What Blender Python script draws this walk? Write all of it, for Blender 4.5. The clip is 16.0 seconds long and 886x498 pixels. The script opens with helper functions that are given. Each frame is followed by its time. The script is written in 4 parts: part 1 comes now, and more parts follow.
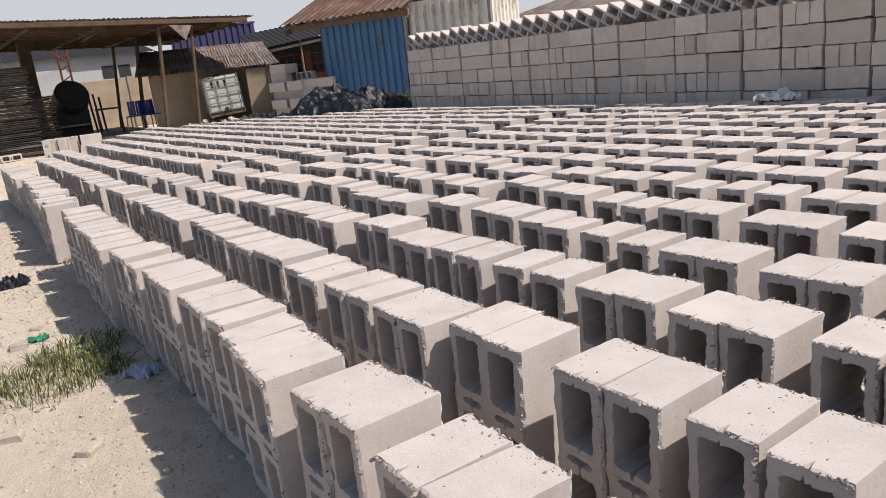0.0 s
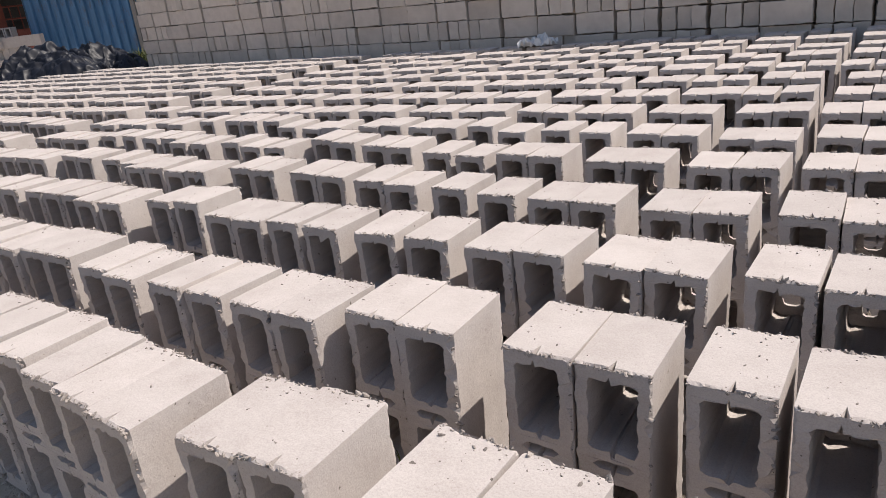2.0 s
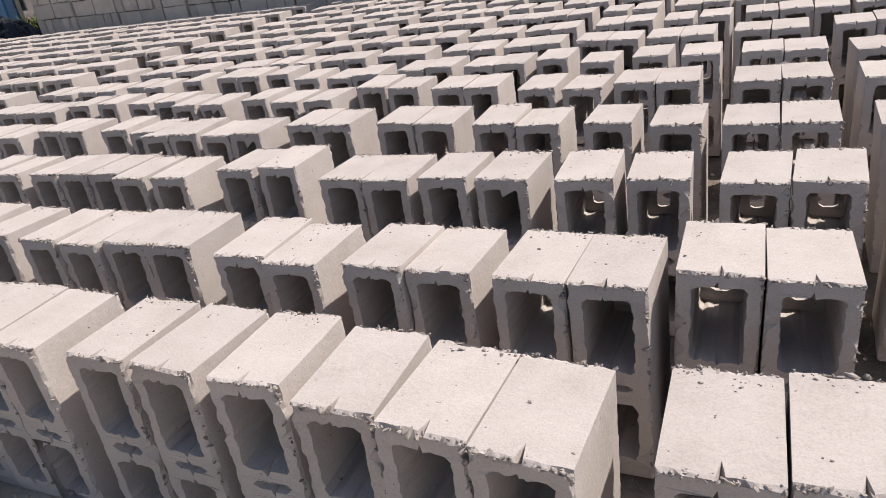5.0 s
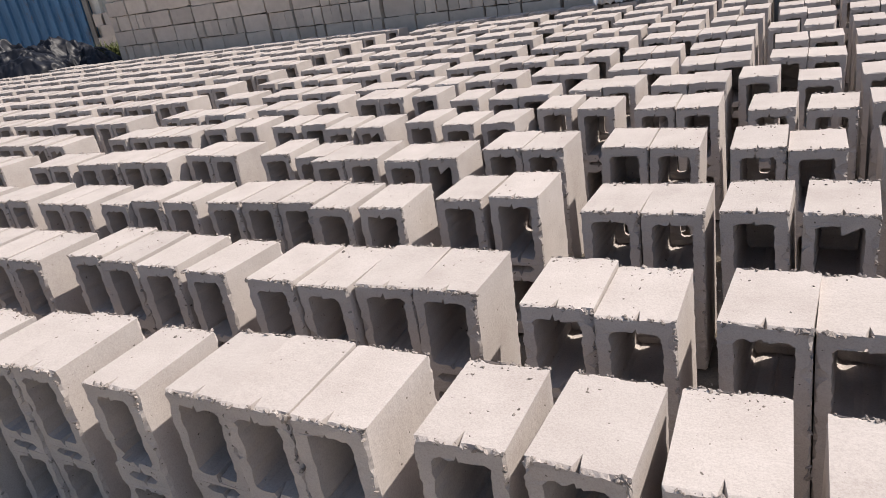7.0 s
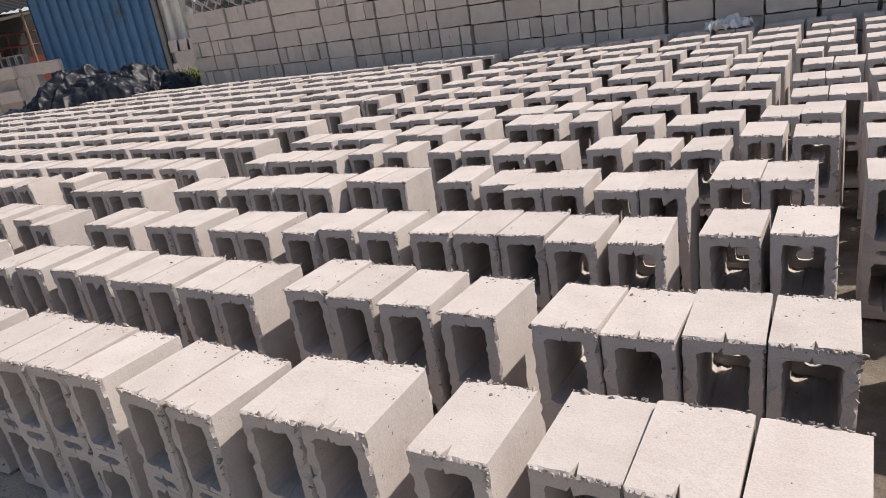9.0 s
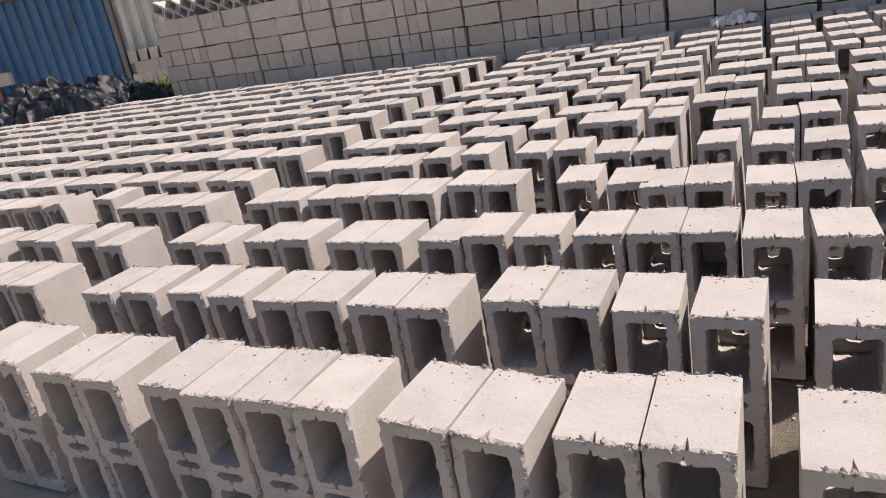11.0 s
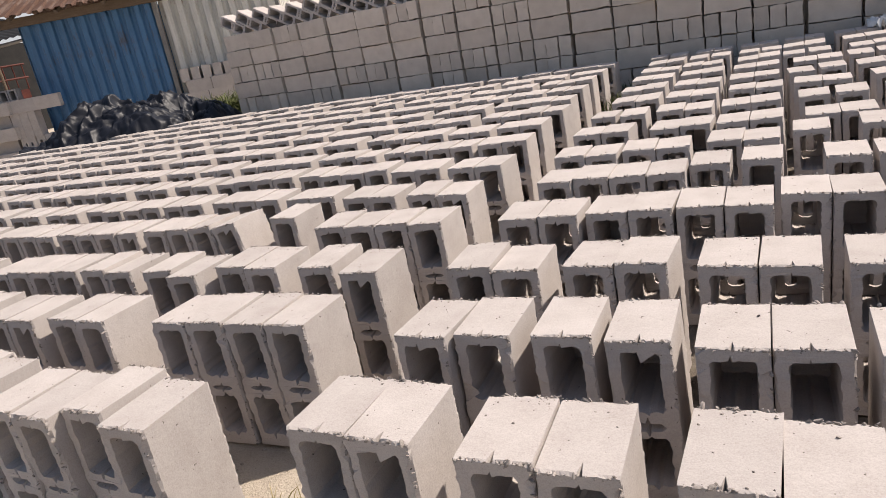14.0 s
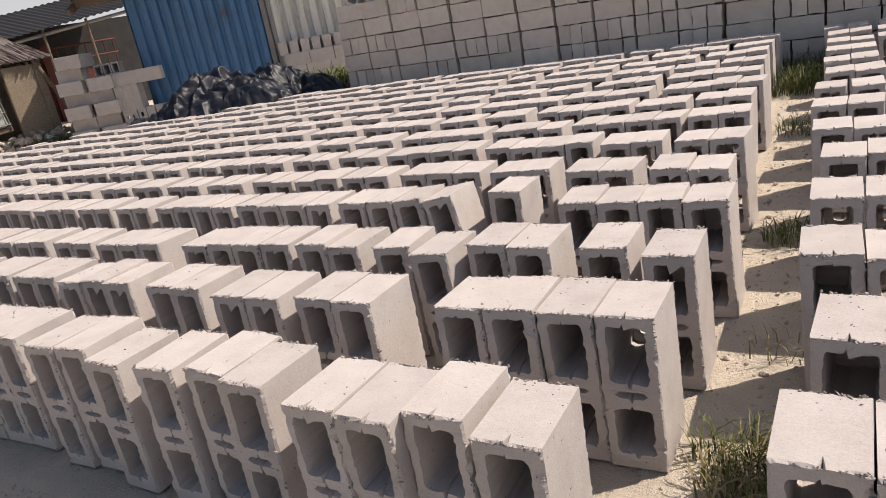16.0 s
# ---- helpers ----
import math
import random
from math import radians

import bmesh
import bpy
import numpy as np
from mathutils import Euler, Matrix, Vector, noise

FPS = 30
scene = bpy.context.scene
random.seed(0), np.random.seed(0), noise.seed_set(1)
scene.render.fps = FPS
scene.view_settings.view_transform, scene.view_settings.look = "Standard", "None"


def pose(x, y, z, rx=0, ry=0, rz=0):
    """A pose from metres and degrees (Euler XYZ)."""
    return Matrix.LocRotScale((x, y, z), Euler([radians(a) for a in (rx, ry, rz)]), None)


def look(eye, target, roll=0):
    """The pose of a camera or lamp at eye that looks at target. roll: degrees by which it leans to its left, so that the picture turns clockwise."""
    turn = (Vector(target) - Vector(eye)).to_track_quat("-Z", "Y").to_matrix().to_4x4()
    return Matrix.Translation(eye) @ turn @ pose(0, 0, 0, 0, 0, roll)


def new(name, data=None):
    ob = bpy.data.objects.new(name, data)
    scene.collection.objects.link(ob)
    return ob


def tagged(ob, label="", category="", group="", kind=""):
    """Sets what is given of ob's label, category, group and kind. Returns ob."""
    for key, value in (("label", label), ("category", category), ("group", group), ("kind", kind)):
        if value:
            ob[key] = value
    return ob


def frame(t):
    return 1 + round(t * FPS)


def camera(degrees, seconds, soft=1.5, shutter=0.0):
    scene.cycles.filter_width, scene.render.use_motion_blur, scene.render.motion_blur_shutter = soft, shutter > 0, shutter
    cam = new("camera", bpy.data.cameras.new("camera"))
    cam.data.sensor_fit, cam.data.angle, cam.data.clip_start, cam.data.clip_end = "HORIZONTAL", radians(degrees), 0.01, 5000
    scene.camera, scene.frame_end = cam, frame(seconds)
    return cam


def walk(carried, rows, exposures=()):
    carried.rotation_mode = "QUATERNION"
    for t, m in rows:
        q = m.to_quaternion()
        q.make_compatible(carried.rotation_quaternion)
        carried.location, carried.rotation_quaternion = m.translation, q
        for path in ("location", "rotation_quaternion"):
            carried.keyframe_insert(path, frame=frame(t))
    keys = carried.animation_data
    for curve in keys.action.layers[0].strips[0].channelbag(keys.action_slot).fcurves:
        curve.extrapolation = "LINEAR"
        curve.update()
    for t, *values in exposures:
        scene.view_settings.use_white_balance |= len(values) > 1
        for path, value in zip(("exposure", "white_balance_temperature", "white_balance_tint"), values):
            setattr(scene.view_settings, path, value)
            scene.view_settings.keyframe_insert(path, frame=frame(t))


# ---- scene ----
cam = camera(64.1, 16.0, soft=0.5)
PATH = [
    (0, (1.221, 1.395, 1.21), (-0.347, 2.527, 0.701), -6.4),
    (0.5, (1.128, 1.412, 1.202), (-0.293, 2.69, 0.611), -6.1),
    (1, (0.984, 1.363, 1.202), (-0.234, 2.808, 0.548), -7.4),
    (1.5, (0.87, 1.352, 1.191), (-0.256, 2.86, 0.514), -6.5),
    (2, (0.71, 1.381, 1.176), (-0.338, 2.936, 0.481), -6.7),
    (2.5, (0.552, 1.354, 1.16), (-0.489, 2.885, 0.404), -7.0),
    (3, (0.375, 1.297, 1.141), (-0.512, 2.877, 0.294), -8.3),
    (3.2, (0.331, 1.285, 1.135), (-0.528, 2.87, 0.269), -9.5),
    (5.3, (-0.376, 1.297, 1.132), (-1.163, 2.938, 0.302), -9.2),
    (5.5, (-0.452, 1.283, 1.13), (-1.243, 2.928, 0.312), -9.4),
    (6, (-0.63, 1.302, 1.141), (-1.514, 2.928, 0.384), -9.2),
    (6.5, (-0.801, 1.331, 1.147), (-1.751, 2.927, 0.406), -8.9),
    (7, (-0.997, 1.323, 1.141), (-1.881, 2.948, 0.382), -9.7),
    (7.5, (-1.167, 1.28, 1.147), (-2.03, 2.894, 0.341), -11.0),
    (8, (-1.333, 1.281, 1.161), (-2.303, 2.867, 0.423), -10.8),
    (8.2, (-1.404, 1.294, 1.163), (-2.41, 2.874, 0.462), -10.7),
    (10.3, (-2.1, 1.125, 1.232), (-2.982, 2.791, 0.564), -9.0),
    (10.5, (-2.182, 1.107, 1.241), (-3.03, 2.793, 0.577), -10.3),
    (11, (-2.35, 1.061, 1.252), (-3.184, 2.745, 0.567), -10.4),
    (11.5, (-2.562, 1.093, 1.249), (-3.482, 2.742, 0.588), -10.4),
    (12, (-2.776, 1.117, 1.244), (-3.688, 2.775, 0.596), -9.3),
    (12.5, (-2.987, 1.113, 1.252), (-3.78, 2.826, 0.59), -11.0),
    (13, (-3.173, 1.142, 1.257), (-4.039, 2.837, 0.645), -11.3),
    (13.5, (-3.385, 1.17, 1.25), (-4.314, 2.834, 0.645), -9.7),
    (14, (-3.641, 1.132, 1.258), (-4.484, 2.835, 0.633), -10.9),
    (14.5, (-3.851, 1.112, 1.263), (-4.735, 2.79, 0.627), -10.3),
    (15, (-4.077, 1.152, 1.262), (-5.098, 2.775, 0.694), -9.4),
    (15.5, (-4.318, 1.139, 1.252), (-5.27, 2.8, 0.676), -10.0),
    (16, (-4.529, 1.11, 1.27), (-5.507, 2.731, 0.626), -10.8),
]
walk(cam, [(t, look(eye, target, roll)) for t, eye, target, roll in PATH],
     exposures=[(0.0, 0.28, 6680, 11), (3.0, 0.28, 6680, 11), (8.0, 0.28, 6740, 11), (12.0, 0.28, 6840, 11.5), (16.0, 0.30, 7030, 12)])

# ---- light ----
world = bpy.data.worlds.new("world")
scene.world = world
world.use_nodes = True
SUN_TO = Vector((0.61, 0.50, 1.0)).normalized()
sky = world.node_tree.nodes.new("ShaderNodeTexSky")
sky.sky_type, sky.sun_disc = "NISHITA", False
sky.sun_elevation = math.asin(SUN_TO.z)
sky.sun_rotation = math.atan2(SUN_TO.x, SUN_TO.y)
sky.air_density, sky.dust_density, sky.ozone_density = 1.0, 1.6, 1.0
bg = world.node_tree.nodes["Background"]
bg.inputs["Strength"].default_value = 0.105
world.node_tree.links.new(sky.outputs[0], bg.inputs[0])
sun = new("sun", bpy.data.lights.new("sun", "SUN"))
sun.data.energy, sun.data.angle, sun.data.color = 5.0, radians(0.6), (1.0, 0.935, 0.875)
sun.matrix_world = look((6, 8, 14), tuple(Vector((6, 8, 14)) - SUN_TO))


# pale tropical haze round the horizon
def haze_backdrop():
    m = bpy.data.materials.new("haze")
    m.use_nodes = True
    nt = m.node_tree
    nt.nodes.clear()
    em, out = nt.nodes.new("ShaderNodeEmission"), nt.nodes.new("ShaderNodeOutputMaterial")
    em.inputs["Color"].default_value, em.inputs["Strength"].default_value = (0.66, 0.70, 0.76, 1), 0.74
    nt.links.new(em.outputs[0], out.inputs[0])
    n, r, h = 96, 900.0, 170.0
    vs = [(r * math.cos(6.283185 * k / n), r * math.sin(6.283185 * k / n), z) for z in (-20.0, h) for k in range(n)]
    fs = [(k, (k + 1) % n, n + (k + 1) % n, n + k) for k in range(n)]
    me = bpy.data.meshes.new("backdrop")
    me.from_pydata(vs, [], fs)
    me.materials.append(m)
    tagged(new("backdrop", me), "pale hazy sky above the horizon", "sky", kind="structure")


haze_backdrop()


# ---- materials ----
def material(name, rough=0.9, metal=0.0, spec=0.3):
    m = bpy.data.materials.new(name)
    m.use_nodes = True
    b = m.node_tree.nodes["Principled BSDF"]
    b.inputs["Roughness"].default_value = rough
    b.inputs["Metallic"].default_value = metal
    b.inputs["Specular IOR Level"].default_value = spec
    return m, m.node_tree.nodes, m.node_tree.links, b


def coords(n, l, scale=(1, 1, 1), kind="Object"):
    tc, mp = n.new("ShaderNodeTexCoord"), n.new("ShaderNodeMapping")
    mp.inputs["Scale"].default_value = scale
    l.new(tc.outputs[kind], mp.inputs[0])
    return mp.outputs[0]


def noise_tex(n, l, co, scale, detail=4.0, rough=0.6, distort=0.0):
    t = n.new("ShaderNodeTexNoise")
    t.inputs["Scale"].default_value, t.inputs["Detail"].default_value = scale, detail
    t.inputs["Roughness"].default_value, t.inputs["Distortion"].default_value = rough, distort
    l.new(co, t.inputs["Vector"])
    return t.outputs["Fac"]


def ramp(n, l, fac, stops):
    r = n.new("ShaderNodeValToRGB")
    e = r.color_ramp.elements
    while len(e) < len(stops):
        e.new(0.5)
    for el, (p, c) in zip(e, stops):
        el.position, el.color = p, (*c, 1)
    l.new(fac, r.inputs[0])
    return r.outputs[0]


def mixed(n, l, fac, a, b, blend="MIX"):
    m = n.new("ShaderNodeMix")
    m.data_type, m.blend_type = "RGBA", blend
    for sock, v in ((m.inputs[0], fac), (m.inputs[6], a), (m.inputs[7], b)):
        if isinstance(v, (int, float)):
            sock.default_value = v
        elif isinstance(v, tuple):
            sock.default_value = (*v, 1)
        else:
            l.new(v, sock)
    return m.outputs[2]


def mathed(n, l, op, a, b, clamp=False):
    m = n.new("ShaderNodeMath")
    m.operation, m.use_clamp = op, clamp
    for sock, v in zip(m.inputs, (a, b)):
        if isinstance(v, (int, float)):
            sock.default_value = v
        else:
            l.new(v, sock)
    return m.outputs[0]


def bumped(n, l, b, height, strength, dist):
    u = n.new("ShaderNodeBump")
    u.inputs["Strength"].default_value, u.inputs["Distance"].default_value = strength, dist
    l.new(height, u.inputs["Height"])
    l.new(u.outputs[0], b.inputs["Normal"])


def grainy(name, dark, light, scale=8.0, fine=120.0, rough=0.9, bump=0.4, dist=0.004, spec=0.25, metal=0.0, stretch=(1, 1, 1), vary=0.12, kind="Object"):
    """A surface with broad patches, fine grain, relief and a shade of its own for each object or island."""
    m, n, l, b = material(name, rough, metal, spec)
    co = coords(n, l, stretch, kind)
    broad, small = noise_tex(n, l, co, scale, 5), noise_tex(n, l, co, fine, 3, 0.7)
    col = ramp(n, l, broad, [(0.3, dark), (0.7, light)])
    col = mixed(n, l, 0.35, col, ramp(n, l, small, [(0.3, tuple(c * 0.55 for c in dark)), (0.65, tuple(min(1, c * 1.12) for c in light))]))
    info, geo = n.new("ShaderNodeObjectInfo"), n.new("ShaderNodeNewGeometry")
    rnd = mathed(n, l, "FRACT", mathed(n, l, "ADD", info.outputs["Random"], geo.outputs["Random Per Island"]), 0.0)
    shade = mathed(n, l, "MULTIPLY_ADD", rnd, vary)
    shade.node.inputs[2].default_value = 1 - vary / 2
    comb = n.new("ShaderNodeCombineColor")
    for i in range(3):
        l.new(shade, comb.inputs[i])
    col = mixed(n, l, 1.0, col, comb.outputs[0], "MULTIPLY")
    l.new(col, b.inputs["Base Color"])
    bumped(n, l, b, mathed(n, l, "ADD", broad, small), bump, dist)
    return m


def sandcrete(name, vary=0.12, tone=1.0, tint=(1.0, 1.0, 1.0)):
    """Dry sand-and-cement: pale grey-cream, pitted, with dark specks and faint damp patches."""
    m, n, l, b = material(name, 0.95, 0.0, 0.15)
    co = coords(n, l)
    info, geo = n.new("ShaderNodeObjectInfo"), n.new("ShaderNodeNewGeometry")
    rnd = mathed(n, l, "FRACT", mathed(n, l, "ADD", info.outputs["Random"], geo.outputs["Random Per Island"]), 0.0)
    move = n.new("ShaderNodeVectorMath")
    move.operation = "ADD"
    l.new(co, move.inputs[0])
    sc = mathed(n, l, "MULTIPLY", rnd, 37.0)
    l.new(sc, move.inputs[1])
    co = move.outputs[0]
    broad = noise_tex(n, l, co, 9.0, 4, 0.55)
    grain = noise_tex(n, l, co, 260.0, 3, 0.75)
    pits = noise_tex(n, l, co, 70.0, 2, 0.5)
    col = ramp(n, l, broad, [(0.25, (0.40, 0.352, 0.329)), (0.5, (0.455, 0.408, 0.384)), (0.75, (0.505, 0.457, 0.433))])
    col = mixed(n, l, 0.24, col, ramp(n, l, grain, [(0.30, (0.17, 0.15, 0.13)), (0.55, (0.47, 0.43, 0.39)), (0.8, (0.57, 0.535, 0.495))]))
    speck = ramp(n, l, pits, [(0.235, (0.0, 0.0, 0.0)), (0.27, (1, 1, 1))])
    col = mixed(n, l, speck, (0.14, 0.12, 0.105), col)
    shade = mathed(n, l, "MULTIPLY_ADD", rnd, vary)
    shade.node.inputs[2].default_value = tone * (0.98 - vary / 2)
    comb = n.new("ShaderNodeCombineColor")
    for i in range(3):
        l.new(mathed(n, l, "MULTIPLY", shade, tint[i]), comb.inputs[i])
    col = mixed(n, l, 1.0, col, comb.outputs[0], "MULTIPLY")
    l.new(col, b.inputs["Base Color"])
    h = mathed(n, l, "ADD", mathed(n, l, "MULTIPLY", grain, 0.6), mathed(n, l, "MULTIPLY", pits, 1.0))
    bumped(n, l, b, h, 0.28, 0.004)
    return m


def ground_material():
    m, n, l, b = material("sandy_ground", 0.97, 0.0, 0.1)
    co = coords(n, l)
    broad = noise_tex(n, l, co, 0.9, 6, 0.6, 0.4)
    mid = noise_tex(n, l, co, 9.0, 6, 0.7)
    fine = noise_tex(n, l, co, 130.0, 4, 0.75)
    col = ramp(n, l, broad, [(0.32, (0.46, 0.395, 0.32)), (0.5, (0.555, 0.48, 0.39)), (0.68, (0.62, 0.545, 0.45))])
    col = mixed(n, l, 0.4, col, ramp(n, l, mid, [(0.3, (0.33, 0.283, 0.228)), (0.5, (0.51, 0.445, 0.365)), (0.72, (0.63, 0.56, 0.47))]))
    col = mixed(n, l, 0.30, col, ramp(n, l, fine, [(0.3, (0.19, 0.163, 0.13)), (0.6, (0.53, 0.46, 0.375))]))
    # darker brown ground over the block field, pale sand outside it
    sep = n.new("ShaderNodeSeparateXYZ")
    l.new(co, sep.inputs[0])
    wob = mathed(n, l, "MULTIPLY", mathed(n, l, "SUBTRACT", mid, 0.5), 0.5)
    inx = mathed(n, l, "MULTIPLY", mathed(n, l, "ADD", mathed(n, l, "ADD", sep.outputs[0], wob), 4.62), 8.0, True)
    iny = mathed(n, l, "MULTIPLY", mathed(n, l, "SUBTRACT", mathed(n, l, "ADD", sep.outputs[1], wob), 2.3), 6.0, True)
    in_field = mathed(n, l, "MULTIPLY", mathed(n, l, "MULTIPLY", inx, iny), 0.8)
    duller = ramp(n, l, mid, [(0.35, (0.06, 0.05, 0.042)), (0.55, (0.12, 0.10, 0.082)), (0.75, (0.22, 0.185, 0.145))])
    col = mixed(n, l, in_field, col, duller)
    l.new(col, b.inputs["Base Color"])
    h = mathed(n, l, "ADD", mathed(n, l, "MULTIPLY", mid, 3.0), fine)
    bumped(n, l, b, h, 0.75, 0.014)
    return m


def painted_metal(name, paint, rust, amount, rough=0.5):
    m, n, l, b = material(name, rough, 0.0, 0.4)
    co = coords(n, l)
    tall = coords(n, l, (6, 6, 0.8))
    broad, streak = noise_tex(n, l, co, 1.5, 6, 0.65), noise_tex(n, l, tall, 2.0, 5, 0.7)
    grit = noise_tex(n, l, co, 40.0, 3)
    mask = ramp(n, l, mathed(n, l, "ADD", mathed(n, l, "MULTIPLY", broad, 0.5), mathed(n, l, "MULTIPLY", streak, 0.5)),
                [(0.62 - amount, (0, 0, 0)), (0.72 - amount, (1, 1, 1))])
    fade = ramp(n, l, streak, [(0.3, tuple(c * 0.72 for c in paint)), (0.7, tuple(min(1, c * 1.15) for c in paint))])
    rusty = ramp(n, l, grit, [(0.3, tuple(c * 0.5 for c in rust)), (0.7, rust)])
    l.new(mixed(n, l, mask, fade, rusty), b.inputs["Base Color"])
    bumped(n, l, b, grit, 0.2, 0.003)
    return m


BLOCK = sandcrete("sandcrete")
GROUND = ground_material()
WALLBLOCK = sandcrete("sandcrete_weathered", 0.32, 1.33, (1.04, 1.0, 0.92))
BLUE = painted_metal("blue_painted_sheet", (0.058, 0.155, 0.295), (0.10, 0.08, 0.07), 0.07)
WHITE_METAL = painted_metal("white_painted_sheet", (0.60, 0.58, 0.53), (0.28, 0.17, 0.10), 0.08)
PURPLE = painted_metal("dark_purple_sheet", (0.035, 0.03, 0.085), (0.08, 0.05, 0.04), 0.03)
RUST = painted_metal("rusty_roof_sheet", (0.15, 0.10, 0.08), (0.105, 0.05, 0.03), 0.2, 0.85)
OLDROOF = painted_metal("grey_rusted_roof_sheet", (0.22, 0.19, 0.175), (0.15, 0.085, 0.06), 0.16, 0.85)
DARKROOF = grainy("dark_roof_sheet", (0.010, 0.010, 0.011), (0.024, 0.024, 0.026), 2, 30)
DARKWOOD = grainy("dark_brown_wood", (0.055, 0.036, 0.024), (0.125, 0.083, 0.054), 5, 60)
TARP = grainy("black_plastic_sheet", (0.007, 0.008, 0.012), (0.015, 0.017, 0.024), 6, 60, 0.46, 0.10, 0.002, 0.22)
WOOD = grainy("weathered_wood", (0.10, 0.07, 0.05), (0.20, 0.15, 0.11), 5, 60, stretch=(1, 12, 12))
BOARD = grainy("grey_pallet_board", (0.06, 0.05, 0.045), (0.14, 0.12, 0.105), 5, 60, vary=0.5)
PLASTER = grainy("stained_plaster", (0.18, 0.14, 0.104), (0.31, 0.25, 0.18), 1.6, 30)
WHITEWALL = grainy("off_white_wall_paint", (0.26, 0.268, 0.272), (0.37, 0.38, 0.385), 1.0, 25)
RED = grainy("red_oxide_steel", (0.065, 0.018, 0.014), (0.125, 0.034, 0.026), 3, 40, 0.6)
STEEL = grainy("dull_grey_steel", (0.16, 0.15, 0.145), (0.28, 0.27, 0.26), 4, 60, 0.55, metal=0.4)
# near-black of greasy machinery, also used for the painted shade in the lean-to
DARK = grainy("dark_greasy_metal_and_shade", (0.015, 0.015, 0.016), (0.04, 0.038, 0.036), 4, 60, 0.6)
TANK = grainy("translucent_white_plastic", (0.32, 0.33, 0.31), (0.44, 0.45, 0.425), 2, 30, 0.5)
CHAIR = grainy("blue_plastic", (0.010, 0.028, 0.135), (0.016, 0.044, 0.20), 3, 50, 0.4, 0.05)
GRASS = grainy("grass_blades", (0.045, 0.070, 0.018), (0.13, 0.135, 0.042), 3, 30, 0.7, 0.1, vary=0.7)
DRYGRASS = grainy("dry_grass_blades", (0.16, 0.13, 0.06), (0.30, 0.25, 0.12), 3, 30, 0.8, 0.1, vary=0.5)
STONE = grainy("pale_rubble", (0.29, 0.25, 0.21), (0.48, 0.42, 0.355), 20, 150, vary=0.4)
CRUMB = grainy("grey_crumbs", (0.16, 0.136, 0.12), (0.33, 0.29, 0.258), 30, 200, vary=0.6)
CRUST = grainy("pale_cement_crust", (0.19, 0.165, 0.147), (0.36, 0.32, 0.29), 30, 200, vary=0.3)
LEAF = grainy("foliage", (0.03, 0.06, 0.02), (0.07, 0.12, 0.035), 3, 30, 0.7, 0.1, vary=0.5)
BLACKPAINT = grainy("black_marking", (0.02, 0.02, 0.02), (0.03, 0.03, 0.03))
BAGBLUE = grainy("pale_blue_film", (0.25, 0.30, 0.42), (0.42, 0.48, 0.60), 20, 100, 0.35)
BAGGREEN = grainy("green_film", (0.02, 0.16, 0.09), (0.05, 0.28, 0.16), 20, 100, 0.4)
CLOTH = grainy("white_rag", (0.55, 0.55, 0.55), (0.7, 0.7, 0.7), 20, 100, 0.8)


# ---- mesh helpers ----
def mesh_of(name, verts, faces, mat, smooth=False):
    me = bpy.data.meshes.new(name)
    me.from_pydata([tuple(v) for v in verts], [], [tuple(f) for f in faces])
    me.materials.append(mat)
    if smooth:
        me.polygons.foreach_set("use_smooth", [True] * len(me.polygons))
    me.update()
    return me


def part(name, bm, mat, parent=None, label="", smooth=False):
    """Links a bmesh as one mesh object, under a thing where one is given."""
    me = bpy.data.meshes.new(name)
    bm.to_mesh(me)
    bm.free()
    me.materials.append(mat)
    if smooth:
        me.polygons.foreach_set("use_smooth", [True] * len(me.polygons))
    ob = new(name, me)
    if parent:
        ob.parent = parent
    return tagged(ob, label)


def thing(name, m, label, category, group="", kind=""):
    ob = new(name)
    ob.matrix_world = m
    return tagged(ob, label, category, group, kind)


def box(bm, x0, x1, y0, y1, z0, z1, bevel=0.0, m=None):
    r = bmesh.ops.create_cube(bm, size=1.0)
    vs = r["verts"]
    for v in vs:
        v.co = Vector(((x0 + x1) / 2 + v.co.x * (x1 - x0), (y0 + y1) / 2 + v.co.y * (y1 - y0), (z0 + z1) / 2 + v.co.z * (z1 - z0)))
    if m is not None:
        for v in vs:
            v.co = m @ v.co
    if bevel:
        es = {e for v in vs for e in v.link_edges}
        bmesh.ops.bevel(bm, geom=list(es), offset=bevel, segments=2, affect="EDGES", profile=0.5)
    return bm


def boxed(*a, **k):
    return box(bmesh.new(), *a, **k)


def rod(bm, a, b, r, n=8, r2=None):
    a, b = Vector(a), Vector(b)
    d = b - a
    q = d.to_track_quat("Z", "Y").to_matrix().to_4x4()
    bmesh.ops.create_cone(bm, cap_ends=True, segments=n, radius1=r, radius2=r if r2 is None else r2, depth=d.length,
                          matrix=Matrix.Translation((a + b) / 2) @ q)
    return bm


def rodded(*a, **k):
    return rod(bmesh.new(), *a, **k)


